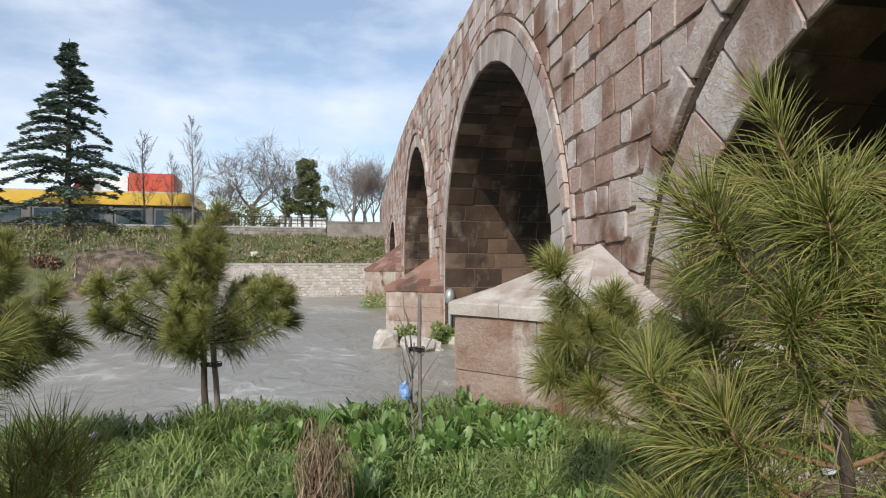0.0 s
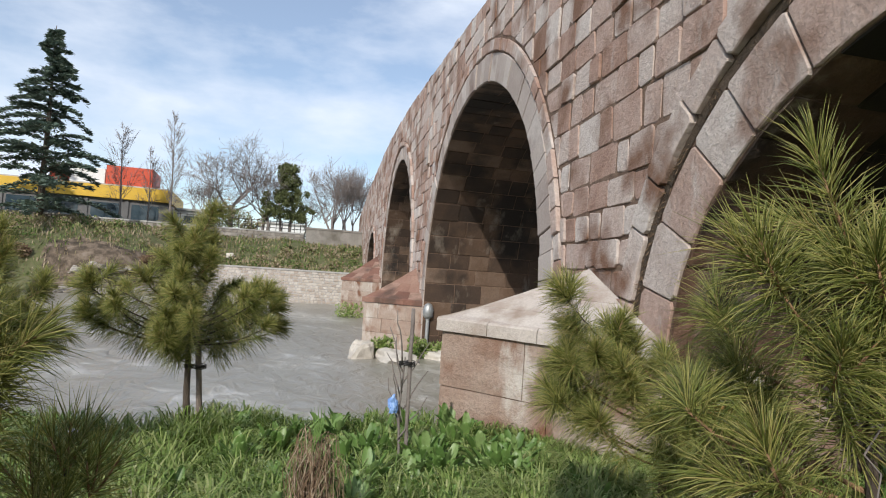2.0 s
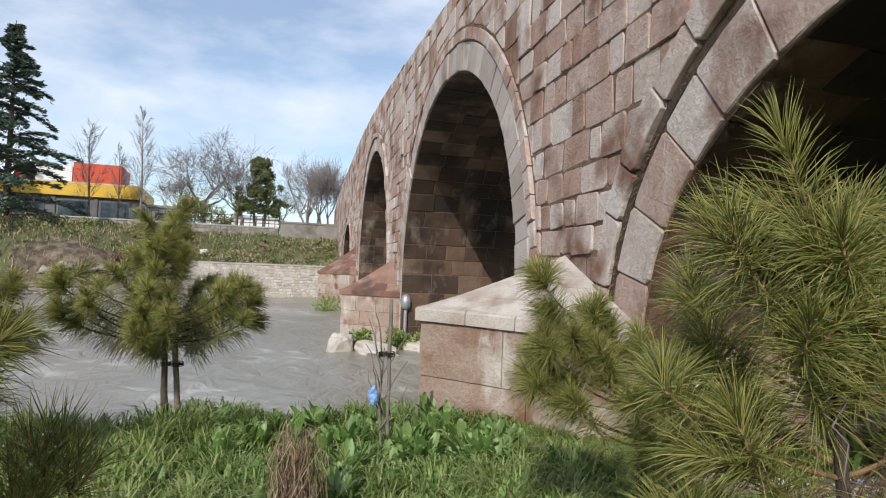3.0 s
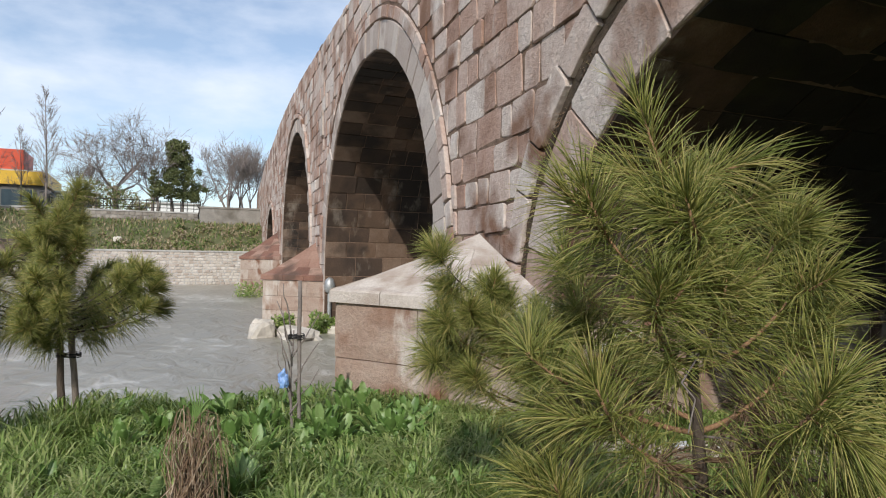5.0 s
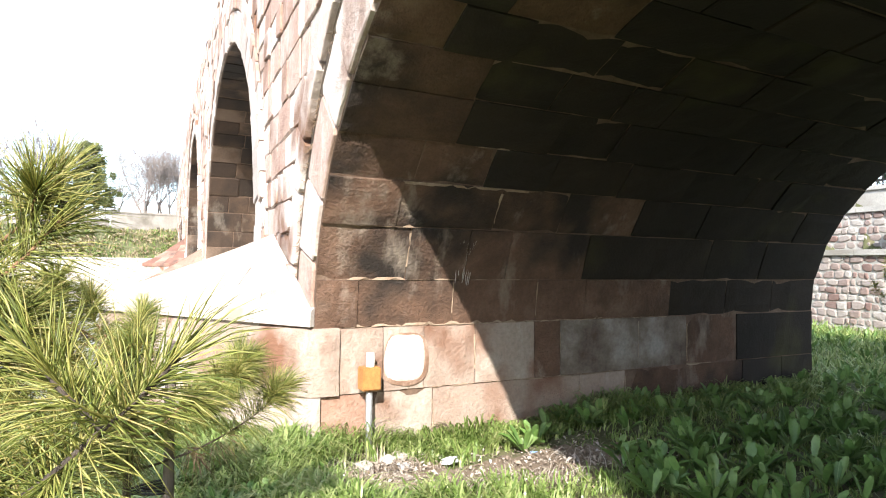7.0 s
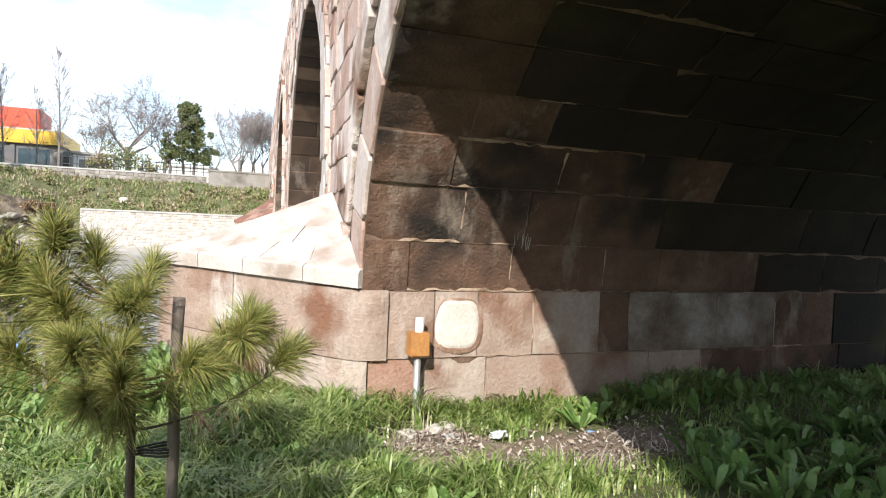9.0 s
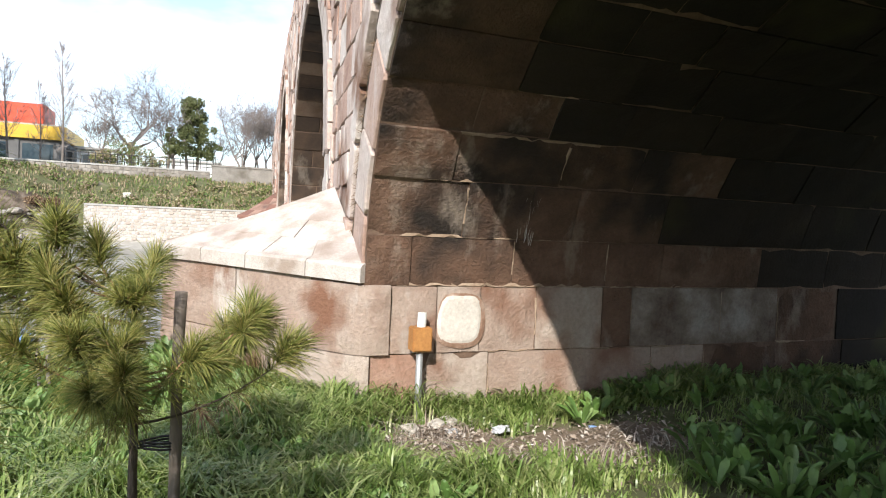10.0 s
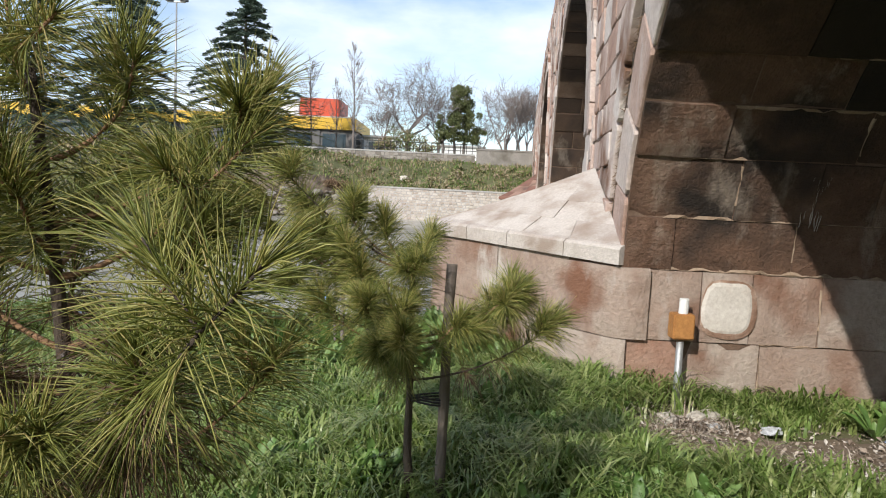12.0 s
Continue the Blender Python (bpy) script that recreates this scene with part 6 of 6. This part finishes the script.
# ---- far bank: embankment, boulders, walls, buildings ----
rubble_wall("embankment_wall", "pale rubble stone embankment wall at the far water's edge", (9.4, 44.1), (-3.6, 43.9), -0.5, 1.62, 0.6, 0.24, M_rubble, 0, 0.1, seed=6)
rubble_wall("low_wall_1", "low pale rubble wall on the far bank", (-11.2, 44.2), (-40, 43.6), 0.4, 1.25, 0.5, 0.5, M_rubble, 0, 0.1, seed=7)
rubble_wall("low_wall_2", "long low pale stone wall along the top of the bank", (3.6, 52.3), (-45, 51.2), 3.7, 4.45, 0.4, 0.32, M_low_wall, 0, 0.1, seed=8, core=M_old_concrete)
bm = bmesh.new()
box(bm, (3.7, 51.6, 3.0), (9.4, 52.0, 4.85), 0.02)
box(bm, (3.65, 51.55, 4.852), (9.4, 52.05, 5.0), 0.02)
me = bpy.data.meshes.new("parapet_wall")
bm.to_mesh(me)
bm.free()
me.materials.append(M_old_concrete)
tagged(new("parapet_wall", me), "plain pale concrete wall beside the bridge end", "wall", kind="structure")
rng_r = np.random.default_rng(101)
for k in range(140):
    x = rng_r.uniform(-10.5, -4.0)
    y = 44.25 - 2.95 * smooth(-4, -9, x) + rng_r.uniform(0.0, 2.3)
    s = 0.07 + 0.24 * rng_r.random() ** 2
    boulder("rubble_block", "grey broken rubble block on the far bank", (x, y, max(-0.4, height(x, y)) + s * 0.4), (s * rng_r.uniform(1, 1.9), s, s * rng_r.uniform(0.5, 0.9)), 200 + k, M_rubble_pile, category="rubble", group="rubble on the far bank")
bm = bmesh.new()
box(bm, (-0.9, -0.4, -0.06), (0.9, 0.4, 0.06), 0.02, Matrix.Translation((-8.6, 43.2, height(-8.6, 43.2) + 0.2)) @ Matrix.Rotation(0.2, 4, "Y") @ Matrix.Rotation(0.4, 4, "X"))
me = bpy.data.meshes.new("fallen_slab")
bm.to_mesh(me)
bm.free()
me.materials.append(M_bark)
tagged(new("fallen_slab", me), "dark fallen slab lying on the far bank", "slab")


def block(name, label, category, parts):
    first = parts[0][1]
    t = thing(name, label, category, at=(first[0], first[1], first[2]))
    for nm, lo, hi, mat, lab in parts:
        bm = bmesh.new()
        box(bm, [a - b for a, b in zip(lo, first)], [a - b for a, b in zip(hi, first)], 0.02)
        part(nm, bm, mat, t, lab)
    return t


def back(p, k=1.1):
    """A place moved k times as far off along its line of sight from the bank."""
    return (p[0] * k, p[1] * k, 1.58 + (p[2] - 1.58) * k)


hall = [("wall", (-40, 57, 3.6), (-6.8, 66, 6.35), M_greywall, "dark grey panelled wall"), ("fascia", (-40.1, 56.7, 6.352), (-6.6, 66.1, 7.35), M_yellow, "broad yellow fascia band"),
        ("roof", (-39.5, 57.2, 7.352), (-7.0, 65.5, 7.5), M_concrete, ""), ("upper_box", (-11.6, 57.4, 7.502), (-8.2, 62, 9.0), M_redpaint, "red clad roof box"),
        ("white_box", (-14.2, 57.6, 7.502), (-11.7, 62, 8.7), M_white, "white clad roof box"), ("red_box", (-15.6, 57.6, 7.502), (-14.3, 61, 8.6), M_redpaint, "red clad roof box")]
for k in range(11):
    x = -38.5 + 2.9 * k
    hall.append(("window", (x, 56.96, 4.6), (x + 2.0, 56.995, 6.0), M_glass, "dark glazed window"))
    hall.append(("pilaster", (x - 0.5, 56.9, 3.6), (x - 0.2, 56.998, 6.34), M_greywall, ""))
block("low_hall", "long low hall with a yellow fascia and red roof box", "building", [(n, back(a), back(b), m, la) for n, a, b, m, la in hall])
hut = [("wall", (-6.2, 59, 3.6), (-3.4, 63, 6.0), M_white, ""), ("roof", (-6.4, 58.8, 6.002), (-3.2, 63.2, 6.2), M_concrete, ""), ("window", (-5.8, 58.97, 4.7), (-3.8, 58.995, 5.6), M_glass, "")]
block("small_building", "small flat-roofed white building with dark windows", "building", [(n, back(a), back(b), m, la) for n, a, b, m, la in hut])
house = [("wall", (0.5, 78, 3.5), (5.5, 86, 6.8), M_white, ""), ("roof", (0.3, 77.8, 6.802), (5.7, 86.2, 7.0), M_concrete, ""), ("window", (1.2, 77.97, 4.6), (2.2, 77.995, 5.9), M_glass, ""), ("window", (3.4, 77.97, 4.6), (4.4, 77.995, 5.9), M_glass, "")]
block("small_building", "plain white low building behind the trees", "building", house)
# dark railing on the far bank
rail = thing("railing", "dark reddish metal railing along the far bank", "fence", at=(-6, 53.5, 4.2))
bm = bmesh.new()
box(bm, (-0.025, -0.025, -0.4), (0.025, 0.025, 1.25))
pm = bpy.data.meshes.new("post")
bm.to_mesh(pm)
bm.free()
pm.materials.append(M_black)
for k in range(22):
    ob = new("post", pm)
    ob.parent = rail
    ob.location = (0.47 * k, 0, 0)
for z in (0.15, 0.65, 1.15):
    bm = bmesh.new()
    box(bm, (0, -0.02, z), (9.9, 0.02, z + 0.05))
    part("rail", bm, M_black, rail)
lamp = thing("street_lamp", "tall grey steel lamp post with twin floodlights", "street lamp", at=(-19.5, 51, 3.9))
vs, fs = tube([(0, 0, -0.3), (0, 0, 5), (0, 0, 10.9)], [0.12, 0.09, 0.06], 10)
mesh("pole", vs, fs, M_metal, lamp, smooth=True)
bm = bmesh.new()
box(bm, (-0.7, -0.06, 10.85), (0.7, 0.06, 10.97), 0.02)
part("cross_arm", bm, M_metal, lamp)
for x in (-0.55, 0.55):
    bm = bmesh.new()
    box(bm, (x - 0.28, -0.25, 10.95), (x + 0.28, 0.25, 11.15), 0.04)
    part("floodlight", bm, M_greywall, lamp, "dark floodlight head")
for k, (x, y, r, n) in enumerate([(-2.3, 55.5, 1.5, 22), (-3.9, 56, 1.0, 12), (-0.6, 56, 1.1, 14), (-13.5, 43.9, 0.8, 8), (-6.2, 45.6, 0.7, 9)]):
    z0 = height(x, y)
    v, t = leaf_cloud(rng_r, [((rng_r.normal(0, r * 0.45), rng_r.normal(0, r * 0.4), rng_r.uniform(0.15, 1.9 if k < 3 else 0.5) * r), r * 0.42) for _ in range(n)], 1800, 0.09)
    ob = tagged(fast_mesh("bush", v, t, M_shrub if k < 3 else M_dry, flat=True), "tangled dark bush on the far bank" if k < 3 else "brown dead brush on the far bank", "bush", "bushes on the far bank")
    ob.location = (x, y, z0)
def slip(x, y):
    """How bare the slipped earth of the far bank lies."""
    return 1.3 * math.exp(-(((x + 8.2) / 3.4) ** 4 + ((y - 43.2) / 2.6) ** 4)) + 0.7 * noise.noise((x * 0.8, y * 0.8, 2))


ground.data.materials.append(M_earth)
for p in ground.data.polygons:
    c = ground.data.vertices[p.vertices[0]].co
    if 40 < c.y < 48 and -16 < c.x < -3 and slip(c.x, c.y) > 0.45:
        p.material_index = 2
# scrub and grass over the far slope
xs, ys = rng_r.uniform(-45, 9, 22000), rng_r.uniform(42.4, 52.6, 22000)
keep = np.array([height(float(x), float(y)) > 0.2 and rng_r.random() > 0.75 * slip(float(x), float(y)) and noise.noise((float(x) * 0.5, float(y) * 0.8, 8)) > -0.35 for x, y in zip(xs, ys)])
v, t = blades(rng_r, xs[keep], ys[keep], 0.26, 0.03, 1.0)
tagged(fast_mesh("bank_scrub", v, t, M_shrub), "patchy green and brown grass and scrub on the far slope", "scrub", kind="stuff")
blobs = []
for k in range(260):
    x, y = rng_r.uniform(-40, 8), rng_r.uniform(44.8, 50.3)
    if slip(x, y) > 0.3:
        continue
    blobs.append(((x, y, height(x, y) + 0.1), rng_r.uniform(0.2, 0.55)))
v, t = leaf_cloud(rng_r, blobs, 22000, 0.09)
tagged(fast_mesh("slope_bushes", v, t, M_shrub, flat=True), "low green and brown bushes over the far slope", "scrub", kind="stuff")
boulder("boulder", "white boulder lying on the far slope", (-1.5, 47.5, height(-1.5, 47.5) + 0.15), (0.3, 0.25, 0.25), 71)

# trees and bushes above the garden
for k, (x, y, r, z) in enumerate([(21.5, 1.5, 1.9, 4.0), (21.8, 4.4, 1.7, 4.2), (22.2, 7.0, 2.0, 4.0), (22.6, -1.5, 2.2, 4.2), (23.5, 9.5, 2.2, 4.2), (23.8, 3.0, 2.6, 4.6)]):
    t = thing("hedge_tree", "dark leafy tree behind the terrace fence", "tree", "trees above the garden", at=(x, y, 3.5))
    vs, fs = tube([(0, 0, -0.3), (0.05, 0, 0.9), (0, 0.05, 2.0)], [0.12, 0.1, 0.06], 7)
    mesh("trunk", vs, fs, M_greybark, t, smooth=True)
    v, tr = leaf_cloud(rng_h, [((rng_h.normal(0, r * 0.4), rng_h.normal(0, r * 0.45), 0.4 + abs(rng_h.normal(0.8, 0.5)) * r * 0.8), r * 0.36) for _ in range(30)], 9000, 0.13)
    fast_mesh("crown", v, tr, M_needle_dark if k % 3 else M_leaf_far, t, flat=True)
